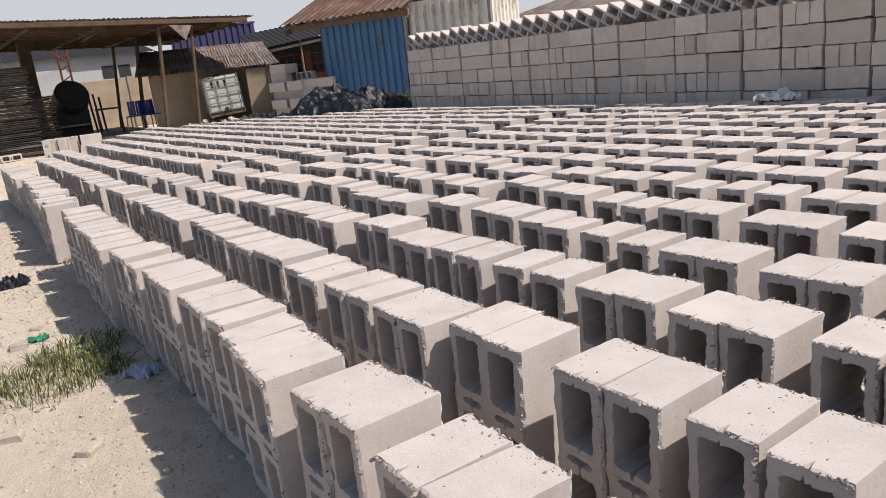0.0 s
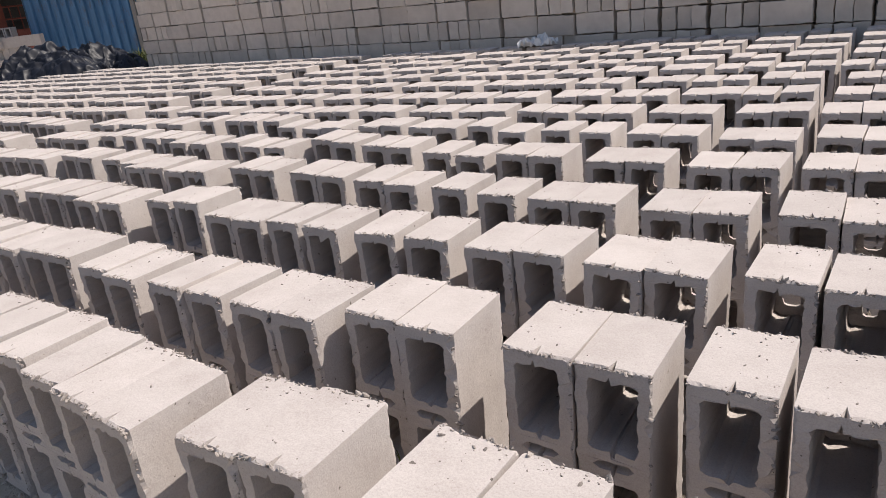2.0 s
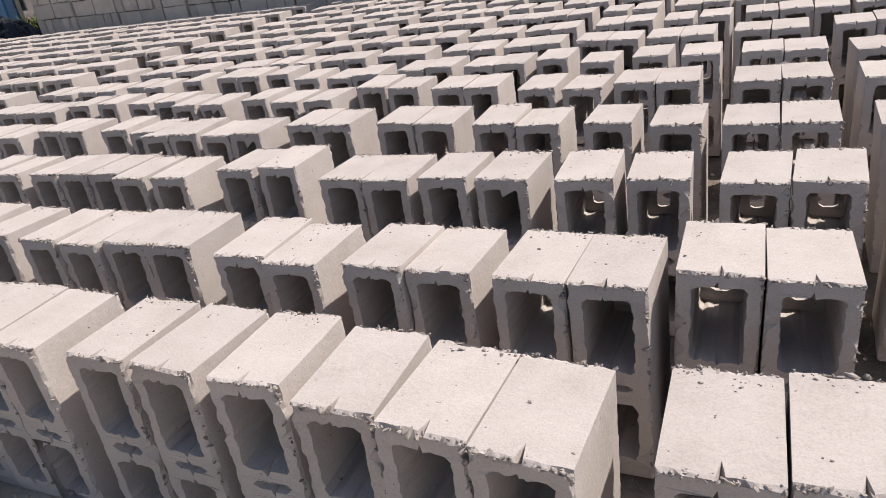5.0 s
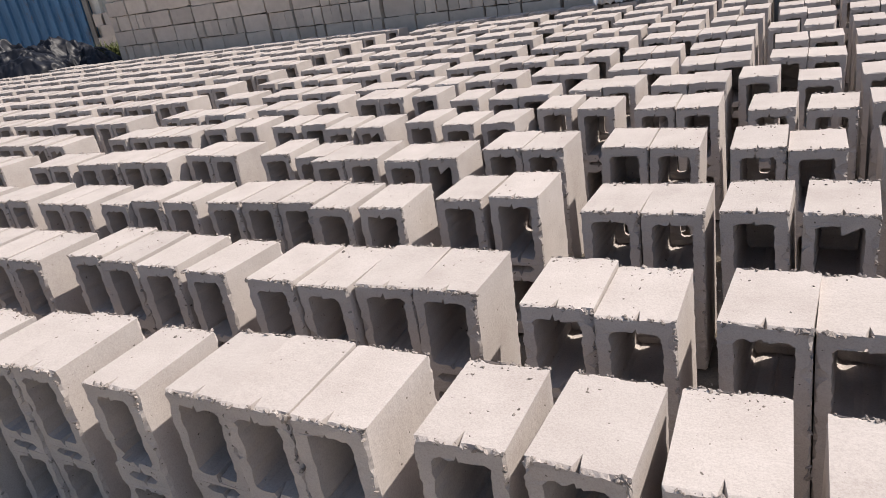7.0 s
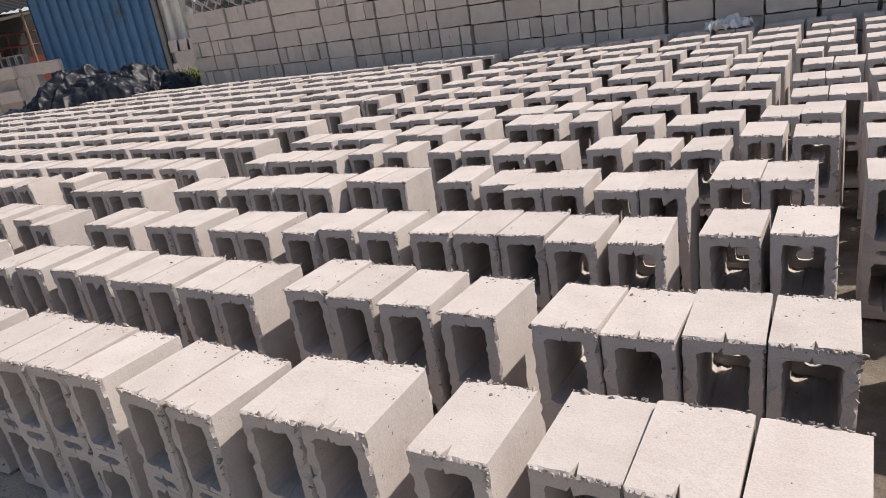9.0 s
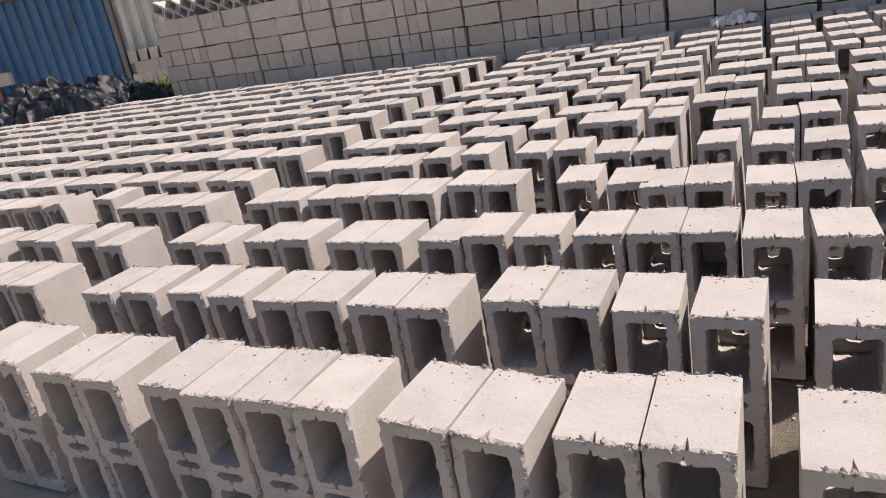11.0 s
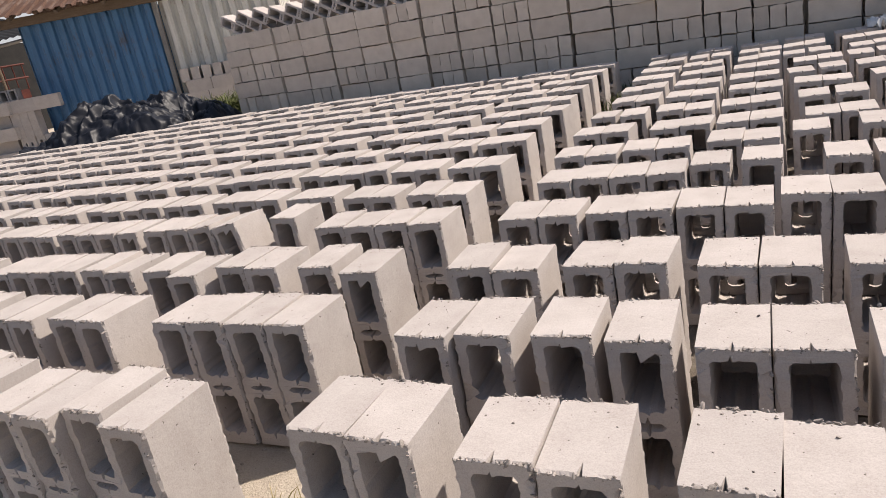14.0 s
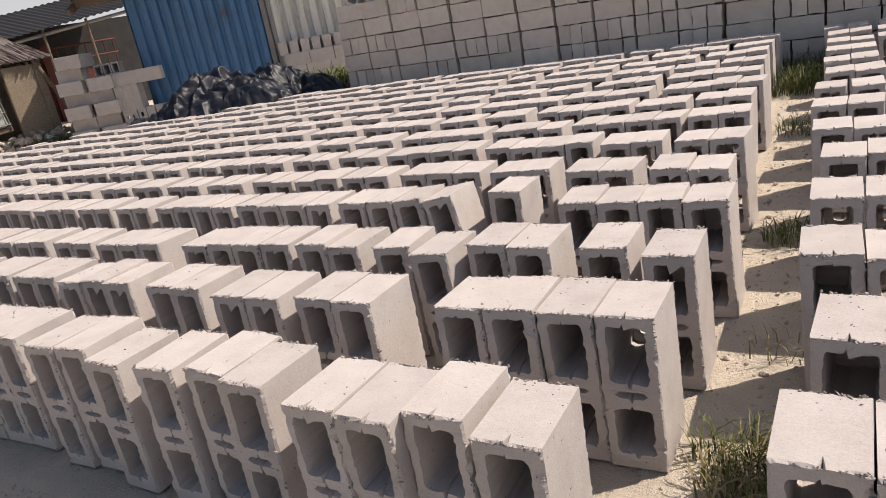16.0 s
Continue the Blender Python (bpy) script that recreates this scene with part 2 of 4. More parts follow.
def corrugated(width, height, pitch=0.16, depth=0.03, box_rib=True, thick=0.004, wob=0.0, seed=0):
    """A ribbed sheet in the plane y = 0, from x = 0 to width and z = 0 to height, with its ribs upright."""
    rng = random.Random(seed)
    bm = bmesh.new()
    xs = []
    x = 0.0
    shape = ((0.0, 0.0), (0.3, 0.0), (0.42, 1.0), (0.88, 1.0)) if box_rib else tuple((k / 8, 0.5 - 0.5 * math.cos(k / 8 * 2 * math.pi)) for k in range(8))
    while x < width - 1e-6:
        for f, d in shape:
            if x + f * pitch <= width:
                xs.append((x + f * pitch, d * depth))
        x += pitch
    xs.append((width, xs[-1][1]))
    steps = 4
    grid = []
    for k in range(steps + 1):
        row = []
        for px, py in xs:
            row.append(bm.verts.new((px, -py + rng.uniform(-wob, wob) * 0.3, height * k / steps + (rng.uniform(-wob, wob) if k in (0, steps) else 0))))
        grid.append(row)
    for k in range(steps):
        for j in range(len(xs) - 1):
            bm.faces.new((grid[k][j], grid[k][j + 1], grid[k + 1][j + 1], grid[k + 1][j]))
    r = bmesh.ops.extrude_face_region(bm, geom=bm.faces[:])
    for v in r["geom"]:
        if isinstance(v, bmesh.types.BMVert):
            v.co.y += thick
    bmesh.ops.recalc_face_normals(bm, faces=bm.faces[:])
    return bm


# ---- hollow block ----
BW, BD, BH = 0.156, 0.238, 0.458


def contour(points, step, ragged, rng, closed=True):
    out = []
    for a, b in zip(points, points[1:] + points[:1]):
        a, b = Vector(a), Vector(b)
        n = max(1, round((b - a).length / step))
        for k in range(n):
            p = a.lerp(b, k / n)
            out.append((p.x + rng.uniform(-ragged, ragged), p.y + rng.uniform(-ragged, ragged)))
    return out


def block_mesh(name, seed, step, mat, fine=True, window=False):
    """A two-core block on its end: x across, y through it, z up; its open face at y = 0, the cores closed by a thin skin at the back, here and there broken through."""
    from mathutils.geometry import tessellate_polygon
    rng = random.Random(seed)
    w = BW / 2
    notch = rng.uniform(-0.006, 0.006)

    def core(z0, z1, tip0, tip1):
        hw = 0.0485 + rng.uniform(-0.003, 0.003)
        c = 0.008
        n0, n1 = rng.uniform(0.005, 0.011), rng.uniform(0.005, 0.011)
        o = notch
        return [(-hw, z0 + c), (-hw + c, z0), (o - n0, z0 + 0.002), (o - 0.002, z0 - tip0), (o + 0.002, z0 - tip0), (o + n0, z0 + 0.002), (hw - c, z0), (hw, z0 + c),
                (hw, z1 - c), (hw - c, z1), (o + n1, z1), (o + 0.002, z1 + tip1), (o - 0.002, z1 + tip1), (o - n1, z1), (-hw + c, z1), (-hw, z1 - c)]

    s = rng.uniform(0.007, 0.012)
    mid = 0.222 + rng.uniform(-0.006, 0.006)
    rag = 0.0024 if fine else 0.0
    outer = contour([(-w, 0), (w, 0), (w, BH), (notch + 0.006, BH), (notch, BH), (notch - 0.006, BH), (-w, BH)], step, 0.0, rng)
    cores = [
        contour(core(0.044, 0.184, rng.uniform(0.008, 0.02), rng.uniform(0.006, 0.016)), step * 1.6, rag, rng),
        contour(core(0.262, 0.426, rng.uniform(0.006, 0.016), rng.uniform(0.008, 0.017)), step * 1.6, rag, rng),
        contour([(-0.043, mid), (-0.03, mid - s), (-0.006, mid - s), (0, mid - s * 2.6), (0.006, mid - s), (0.03, mid - s), (0.043, mid),
                 (0.03, mid + s), (0.006, mid + s), (0, mid + s * 2.6), (-0.006, mid + s), (-0.03, mid + s)], step * 1.6, 0.0, rng),
    ]
    verts, faces = [], []

    def ring(points):
        i = len(verts)
        verts.extend(points)
        return list(range(i, i + len(points)))

    def band(a, b):
        n = len(a)
        for i in range(n):
            faces.append((a[i], a[(i + 1) % n], b[(i + 1) % n], b[i]))

    def cap(loops, rings):
        flat = [i for r in rings for i in r]
        for t in tessellate_polygon([[Vector((x, z, 0)) for x, z in c] for c in loops]):
            faces.append(tuple(flat[i] for i in t))

    def lip(c, y, amount, chip):
        """An edge worn and ragged in runs, with a few deeper chips."""
        out, ph = [], rng.uniform(0, 50)
        for i, (x, z) in enumerate(c):
            dx, dz = (-math.copysign(1, x) if abs(abs(x) - w) < 1e-6 else 0), (-1 if z > BH - 1e-6 else 0)
            d = amount * (0.5 + 1.1 * noise.noise((x * 34 + ph, z * 34, seed)) + 0.7 * noise.noise((x * 95 + ph, z * 95, seed))) + chip * max(0.0, noise.noise((x * 19 + ph, z * 19, seed + 4.0)) - 0.2) * 3
            if y < 0.01 and dz and abs(x - notch) < 0.001:
                d += 0.030
            d = max(-0.0012, d)
            out.append((x + dx * d, y + 0.002 * noise.noise((x * 40, z * 40, seed + 2.0)), z + dz * d))
        return ring(out)

    if fine:
        o = [lip(outer, 0.0, 0.0064, 0.026), ring([(x, 0.007 + 0.008 * abs(noise.noise((x * 24, z * 24, seed))) + (0.030 if z > BH - 1e-6 and abs(x - notch) < 0.001 else 0), z) for x, z in outer]),
             ring([(x, BD - 0.006 - 0.009 * abs(noise.noise((x * 24, z * 24, seed + 9.0))), z) for x, z in outer]), lip(outer, BD, 0.0054, 0.020)]
    else:
        o = [ring([(x, 0.0, z) for x, z in outer]), ring([(x, BD, z) for x, z in outer])]
    for p, q in zip(o, o[1:]):
        band(p, q)
    front, holes, backs = [o[0]], [], []
    for k, c in enumerate(cores):
        cz = sum(z for _, z in c) / len(c)
        deep = BD - 0.010 if k < 2 else 0.05
        f0 = ring([(x * 1.02, rng.uniform(-0.001, 0.002) if fine else 0.0, cz + (z - cz) * 1.015) for x, z in c])
        lo, hi = min(z for x, z in c if abs(x) > 0.03), max(z for x, z in c if abs(x) > 0.03)
        inner = [(x * 0.90, cz + (min(hi, max(lo, z)) - cz) * 0.93) for x, z in c]
        if fine and k < 2:
            fm = ring([(x * 0.985, 0.035 + 0.01 * noise.noise((x * 60, z * 60, seed)), cz + (z - cz) * 0.99) for x, z in zip([p[0] for p in c], [min(hi, max(lo, p[1])) for p in c])])
        f1 = ring([(x, deep + (0.007 * noise.noise((x * 40, z * 40, seed)) if fine else 0), z) for x, z in inner])
        front.append(f0)
        if fine and k < 2:
            band(f0, fm)
            band(fm, f1)
        else:
            band(f0, f1)
        if window and k < 2 and (k == 1 or rng.random() < 0.7):
            wx, ww, wh = rng.uniform(-0.008, 0.009), rng.uniform(0.017, 0.026), rng.uniform(0.028, 0.044)
            wz = cz - 0.048 + wh
            hole = []
            for j in range(16):
                a = 6.283185 * j / 16
                ca, sa = math.cos(a), math.sin(a)
                q = (abs(ca) ** 5 + abs(sa) ** 5) ** -0.2
                hole.append((wx + ww * q * ca * (1 + 0.14 * noise.noise((ca * 2, sa * 2, seed + k))), wz + wh * q * sa * (1 + 0.12 * noise.noise((ca * 3, sa * 3, seed + k + 5.0)))))
            h0, h1 = ring([(x, deep, z) for x, z in hole]), ring([(x * 1.05, BD, z) for x, z in hole])
            cap([inner, hole], [f1, h0])
            band(h0, h1)
            holes.append(hole)
            backs.append(h1)
        else:
            cap([inner], [f1])
    cap([outer] + cores, front)
    cap([outer] + holes, [o[-1]] + backs)
    me = mesh_of(name, verts, faces, mat)
    bm = bmesh.new()
    bm.from_mesh(me)
    bmesh.ops.recalc_face_normals(bm, faces=bm.faces[:])
    bm.to_mesh(me)
    bm.free()
    return me


NEAR = [block_mesh("hollow_block", 10 + k, 0.008, BLOCK, True, k % 2 == 1) for k in range(20)]
FAR = [block_mesh("far_hollow_block", 40 + k, 0.022, BLOCK, True, k == 1) for k in range(6)]


def mesh_arrays(me):
    v = np.empty(len(me.vertices) * 3)
    me.vertices.foreach_get("co", v)
    return v.reshape(-1, 3), [tuple(p.vertices) for p in me.polygons]


def joined(name, places, meshes, mat, label, category, group="", parent=None):
    """Many meshes at their poses, as one mesh of kind stuff."""
    data = [mesh_arrays(m) for m in meshes]
    vs, fs, at = [], [], 0
    for k, m in places:
        v, f = data[k % len(data)]
        a = np.array(m)
        vs.append(v @ a[:3, :3].T + a[:3, 3])
        fs += [tuple(i + at for i in p) for p in f]
        at += len(v)
    ob = new(name, mesh_of(name, np.concatenate(vs), fs, mat))
    if parent:
        ob.parent = parent
    return tagged(ob, label, category, group, "stuff")


# ---- ground ----
def axis_lines(a, b, step, far):
    inner = [a + step * k for k in range(int((b - a) / step) + 1)]
    out, d = [], step
    while d < far:
        d *= 1.7
        out.append(d)
    return [a - d for d in reversed(out)] + inner + [inner[-1] + d for d in out]


def ground_z(x, y):
    r = 0.010 * noise.noise((x * 2.3, y * 2.3, 0.0)) + 0.007 * noise.noise((x * 9, y * 9, 3.0)) + 0.005 * noise.noise((x * 21, y * 21, 7.0))
    return r - 0.010 if -30 < x < 8 and -3 < y < 16 else -0.012


gx, gy = axis_lines(-9.0, 2.0, 0.03, 1500), axis_lines(0.8, 3.2, 0.03, 1500)
gv = [(x, y, ground_z(x, y)) for y in gy for x in gx]
gf = [(j * len(gx) + i, j * len(gx) + i + 1, (j + 1) * len(gx) + i + 1, (j + 1) * len(gx) + i) for j in range(len(gy) - 1) for i in range(len(gx) - 1)]
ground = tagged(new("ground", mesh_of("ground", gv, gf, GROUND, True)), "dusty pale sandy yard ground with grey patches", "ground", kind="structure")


# ---- rows of blocks: right edge of each group, how many stand in it, and how far it is set back from its row's line ----
ROW_1 = [(1.62, 2), (1.20, 2), (0.80, 2), (0.39, 2, -0.01), (-0.045, 2), (-0.46, 2, -0.03), (-0.79, 1), (-0.985, 1, 0.02), (-1.18, 1, 0.02), (-1.37, 1, 0.03), (-1.61, 3, 0.02), (-2.15, 1), (-2.40, 2),
         (-2.76, 2, -0.03), (-3.16, 4, -0.01), (-3.89, 2), (-4.32, 2, 0.02), (-5.02, 1, -0.05), (-5.21, 1, -0.01), (-5.37, 2, -0.05), (-5.80, 1), (-5.96, 1, 0.03), (-6.15, 1), (-6.39, 1), (-6.60, 2, 0.03), (-7.02, 3, 0.05), (-7.56, 2, 0.05)]
ROW_2 = [(1.58, 2), (1.19, 2), (0.768, 1, 0.03), (0.587, 1, 0.04), (0.372, 2, 0.02), (-0.07, 2, 0.02), (-0.43, 2, -0.04), (-0.80, 2, -0.03), (-1.185, 2, -0.03), (-1.615, 2), (-1.944, 2, -0.02), (-2.36, 1), (-2.54, 1), (-2.73, 2, 0.01),
         (-3.13, 2, -0.03), (-3.49, 2, -0.02), (-3.86, 1), (-4.05, 1), (-4.26, 1), (-4.43, 1, -0.03), (-4.93, 4, 0.01), (-5.79, 2), (-6.15, 2, -0.03), (-6.57, 2), (-6.99, 3), (-7.52, 2)]
ROW_3 = [(1.55, 2), (1.17, 2), (0.768, 1), (0.60, 1), (0.37, 2, -0.03), (-0.015, 2), (-0.40, 1, 0.01), (-0.59, 1), (-0.82, 1, -0.02), (-1.005, 1), (-1.195, 2), (-1.66, 1, 0.09), (-1.84, 1, 0.08), (-2.07, 1), (-2.26, 1), (-2.43, 2, 0.02),
         (-2.76, 1, 0.02), (-2.95, 1), (-3.14, 2), (-3.52, 2, -0.01), (-3.92, 2, -0.01), (-4.31, 2, -0.02), (-4.90, 1, -0.03), (-5.11, 1), (-5.37, 2, 0.01), (-5.73, 1, -0.06), (-5.93, 1), (-6.16, 2), (-6.52, 4), (-7.33, 3)]
ROW_4 = [(0.77, 2), (0.377, 2, -0.04), (-0.03, 2, -0.02), (-0.405, 1), (-0.62, 1, 0.01), (-0.86, 2, 0.03), (-1.27, 2, 0.06), (-1.73, 2, 0.09), (-2.10, 2, -0.01), (-2.46, 2), (-2.75, 1, 0.06), (-2.95, 1, 0.08),
         (-3.29, 2, 0.10), (-3.63, 2), (-3.96, 2, -0.01), (-4.30, 2, -0.04), (-4.87, 4, -0.05), (-5.74, 1, 0.12), (-6.02, 4), (-6.72, 4), (-7.40, 4)]
ROW_5 = [(0.77, 2), (0.39, 1, -0.04), (0.23, 1, -0.03), (-0.016, 2), (-0.45, 2, 0.03), (-0.81, 1), (-1.00, 1, 0.02), (-1.26, 2, 0.08), (-1.665, 1, 0.14), (-1.86, 1, 0.18), (-2.06, 1), (-2.25, 1), (-2.46, 1, 0.03), (-2.72, 1, 0.02),
         (-2.885, 1), (-3.10, 1, 0.09), (-3.28, 1, 0.08), (-3.59, 1, 0.14), (-3.79, 1, 0.11), (-3.96, 2), (-4.28, 2, -0.02), (-4.92, 2, -0.10), (-5.31, 2, -0.08), (-5.73, 2)]
ROW_6 = [(0.77, 2), (0.39, 1, -0.06), (0.25, 1, -0.04), (0.0, 2), (-0.40, 1, 0.03), (-0.61, 1, 0.04), (-0.84, 1, 0.02), (-1.07, 1, 0.09), (-1.27, 2, 0.05), (-1.66, 2, 0.08), (-2.05, 2), (-2.42, 1), (-2.74, 1, 0.17), (-2.95, 1, 0.16),
         (-3.10, 1, 0.15), (-3.38, 1, 0.15), (-3.59, 2, 0.04), (-3.98, 2), (-4.32, 2, -0.04), (-4.91, 2, -0.09), (-5.29, 2, -0.05)]
MEASURED = (ROW_1, ROW_2, ROW_3, ROW_4, ROW_5, ROW_6)
LINES = ((2.245, 0.034), (2.74, 0.036), (3.265, 0.024), (3.745, 0.035), (4.25, 0.030), (4.715, 0.034))
rng = random.Random(7)
near_places, far_places, crumbs_at = [], [], []
ROWS_OF_BLOCKS = 14
PITCH = 0.1605


def left_end(y):
    return -10.2 - 1.9 * (y - 2.4) if y < 5.6 else -16.3 + 1.7 * (y - 5.6)


for r in range(ROWS_OF_BLOCKS):
    back, slope = LINES[r] if r < 6 else (4.715 + 0.4875 * (r - 5), 0.032)
    groups = list(MEASURED[r]) if r < 6 else []
    if r >= 3:
        for k in range(-3 if r < 6 else 11, -12 if r < 9 else -16, -1):
            x = -0.03 - 0.39 * k + rng.gauss(0, 0.018)
            groups += [(x, 2)] if rng.random() < 0.75 else [(x, 1), (x - 0.185, 1)]
    x = min(g[0] - g[1] * PITCH for g in groups) - 0.05 if r < 6 else -4.93 - 0.012 * (r - 3) + rng.gauss(0, 0.02)
    while x > left_end(back):
        k = rng.choice((2, 2, 2, 3, 4, 4))
        groups.append((x, k))
        x -= k * PITCH + rng.choice((0.03, 0.05, 0.08))
    for right, count, *setback in groups:
        if right > 0.8:
            right += 0.36  # a second aisle
        lean_all = rng.gauss(-0.4, 0.9)
        yaw_all = rng.gauss(0, 1.7 if r == 0 else 1.3)
        for k in range(count):
            x = right - BW / 2 - k * PITCH
            y = back - slope * x - BD + (setback[0] if setback else 0.0) + rng.gauss(0, 0.005)
            lean = lean_all + rng.gauss(0, 0.25)
            if r == 3 and -6.6 < x < -6.02:
                lean -= 13 * (x + 6.6) / 0.6
            # the edge given is that of the top; a leaning block stands on its lower corner
            m = pose(x, y, BH - 0.002 + BW / 2 * abs(math.sin(radians(lean))), rng.gauss(0, 0.6), lean, yaw_all + rng.gauss(0, 0.7) - 1.2) @ pose(0, 0, -BH)
            m = m @ Matrix.Diagonal((1, 1, 1 + rng.uniform(-0.012, 0.012), 1))
            near = r < 6 and -7.3 < x < 1.15
            (near_places if near else far_places).append(m)
            if r < 7 and -8.5 < x < 1.5:
                crumbs_at.append((m, r))

for k, m in enumerate(near_places):
    open_back = rng.random() < (0.7 if m.translation.x > -4.62 else 0.25)
    ob = tagged(new("hollow_block", NEAR[2 * rng.randrange(10) + open_back]), "pale grey-cream hollow sandcrete block standing on its end", "concrete block", "blocks drying in rows")
    ob.matrix_world = m
joined("drying_blocks", [(rng.randrange(6), m) for m in far_places], FAR, BLOCK, "long rows of pale hollow sandcrete blocks set out to dry", "concrete blocks", "blocks drying in rows")


# ---- crumbs on the blocks, rubble on the ground ----
def chip_mesh(seed, mat):
    r = random.Random(seed)
    bm = bmesh.new()
    bmesh.ops.create_icosphere(bm, subdivisions=1, radius=1.0)
    for v in bm.verts:
        v.co *= r.uniform(0.6, 1.2)
        v.co.z *= 0.7
    me = bpy.data.meshes.new("chip")
    bm.to_mesh(me)
    bm.free()
    me.materials.append(mat)
    return me


CHIPS = [chip_mesh(k, CRUMB) for k in range(6)]
bits = []
for m, r in crumbs_at:
    clump = rng.random() < 0.42
    for _ in range((38 if clump else rng.choice((7, 11, 16))) if r < 4 else 8):
        kind = rng.random()
        x = rng.uniform(-0.072, 0.072)
        y = BD - abs(rng.gauss(0, 0.010 if not clump else 0.022)) if kind < 0.72 else rng.uniform(0.0, 0.014) if kind < 0.84 else rng.uniform(0.02, 0.21)
        s = min(0.0048, rng.lognormvariate(-6.5, 0.5))
        bits.append((rng.randrange(6), m @ pose(x, y, BH + s * 0.2, rng.uniform(-30, 30), rng.uniform(-30, 30), rng.uniform(0, 360)) @ Matrix.Diagonal((s * rng.uniform(0.7, 1.7), s, s * rng.uniform(0.6, 1.1), 1))))
crust = []
for m, r in crumbs_at:
    if r > 4:
        continue
    for edge, count in (("front", 32), ("back", 24), ("side", 26)):
        for _ in range(count):
            s = min(0.0070, rng.lognormvariate(-5.95, 0.45))
            u = rng.random()
            if edge == "front":
                p = (rng.uniform(-BW / 2, BW / 2), rng.uniform(-0.002, 0.006), BH - abs(rng.gauss(0, 0.003)))
            elif edge == "back":
                p = (rng.uniform(-BW / 2, BW / 2), BD + rng.uniform(-0.006, 0.003), BH - abs(rng.gauss(0, 0.003)) + 0.001)
            else:
                p = (BW / 2 - 0.001 - abs(rng.gauss(0, 0.0015)), rng.uniform(-0.003, 0.003), BH * (1 - u * u))
            crust.append((rng.randrange(6), m @ pose(*p, rng.uniform(-50, 50), rng.uniform(-50, 50), rng.uniform(0, 360)) @ Matrix.Diagonal((s * rng.uniform(0.8, 2.2), s, s * rng.uniform(0.7, 1.2), 1))))
joined("edge_crust", crust, CHIPS, CRUST, "rough cement crust along the edges of the blocks", "debris")
joined("cement_crumbs", bits, CHIPS, CRUMB, "small dark cement crumbs lying on the blocks", "debris")

STONES = [chip_mesh(20 + k, STONE) for k in range(8)]
bits = []
for _ in range(15000):
    zone = rng.random()
    if zone < 0.62:
        x, y = rng.uniform(-8.5, 1.5), 2.12 - abs(rng.gauss(0, 0.36))
    elif zone < 0.75:
        x, y = rng.uniform(-4.95, -4.5), rng.uniform(2.0, 9.0)
    else:
        x, y = rng.uniform(-7, 1.5), rng.uniform(2.1, 5.5)
    s = min(0.026, rng.lognormvariate(-5.7, 0.6))
    bits.append((rng.randrange(8), pose(x, y, ground_z(x, y) + s * 0.25, rng.uniform(-20, 20), rng.uniform(-20, 20), rng.uniform(0, 360)) @ Matrix.Scale(s, 4)))
joined("rubble", bits, STONES, STONE, "loose grey gravel and broken cement on the ground", "rubble")


# ---- grass ----
def grass_patch(name, spots, mat, label):
    vs, fs = [], []
    r = random.Random(len(name) + len(spots))
    for cx, cy, rad, count, tall in spots:
        for _ in range(count):
            a, d = r.uniform(0, 6.283), rad * math.sqrt(r.random())
            x, y = cx + d * math.cos(a), cy + d * math.sin(a)
            h, out, w = tall * r.uniform(0.4, 1.1), tall * r.uniform(0.2, 0.8), r.uniform(0.0015, 0.0032) * max(1.0, tall * 5)
            b = r.uniform(0, 6.283)
            dx, dy, px, py = math.cos(b), math.sin(b), -math.sin(b) * w, math.cos(b) * w
            z = ground_z(x, y)
            i = len(vs)
            for f, wf in ((0, 1), (0.4, 0.9), (0.75, 0.6)):
                zz, oo = z + h * (f - 0.35 * f * f) / 0.65 * 0.75, out * f * f
                vs += [(x + dx * oo - px * wf, y + dy * oo - py * wf, zz), (x + dx * oo + px * wf, y + dy * oo + py * wf, zz + 0.002)]
            vs.append((x + dx * out, y + dy * out, z + h * 0.72))
            fs += [(i, i + 1, i + 3, i + 2), (i + 2, i + 3, i + 5, i + 4), (i + 4, i + 5, i + 6)]
    return tagged(new(name, mesh_of(name, vs, fs, mat)), label, "grass", kind="stuff")


grass_patch("grass", [(-4.66, 2.62, 0.15, 170, 0.17), (-4.78, 2.80, 0.10, 110, 0.14), (-4.72, 4.45, 0.12, 130, 0.16), (-4.95, 4.2, 0.06, 50, 0.15), (-4.75, 6.6, 0.2, 160, 0.16), (-4.85, 8.2, 0.3, 500, 0.3),
                      (-4.8, 9.0, 0.3, 400, 0.3), (-11.35, 10.15, 0.40, 700, 0.85), (-11.8, 10.5, 0.45, 600, 0.9), (-2.30, 1.70, 0.26, 330, 0.09), (-2.62, 1.84, 0.22, 380, 0.10), (-2.25, 1.90, 0.12, 170, 0.09), (-2.45, 1.60, 0.2, 150, 0.08),
                      (-17.8, 9.6, 0.5, 300, 0.35), (-0.25, 2.55, 0.05, 30, 0.12), (-1.4, 3.0, 0.05, 30, 0.1)], GRASS, "green grass tufts growing between the blocks")
grass_patch("dry_grass", [(-4.70, 2.66, 0.16, 240, 0.15), (-4.9, 2.3, 0.15, 120, 0.1), (-2.35, 1.55, 0.4, 300, 0.06), (-0.3, 2.5, 0.06, 50, 0.07), (-4.7, 3.4, 0.12, 40, 0.12), (-18.2, 9.6, 0.6, 250, 0.3)], DRYGRASS,
            "yellowed dry grass among the blocks")

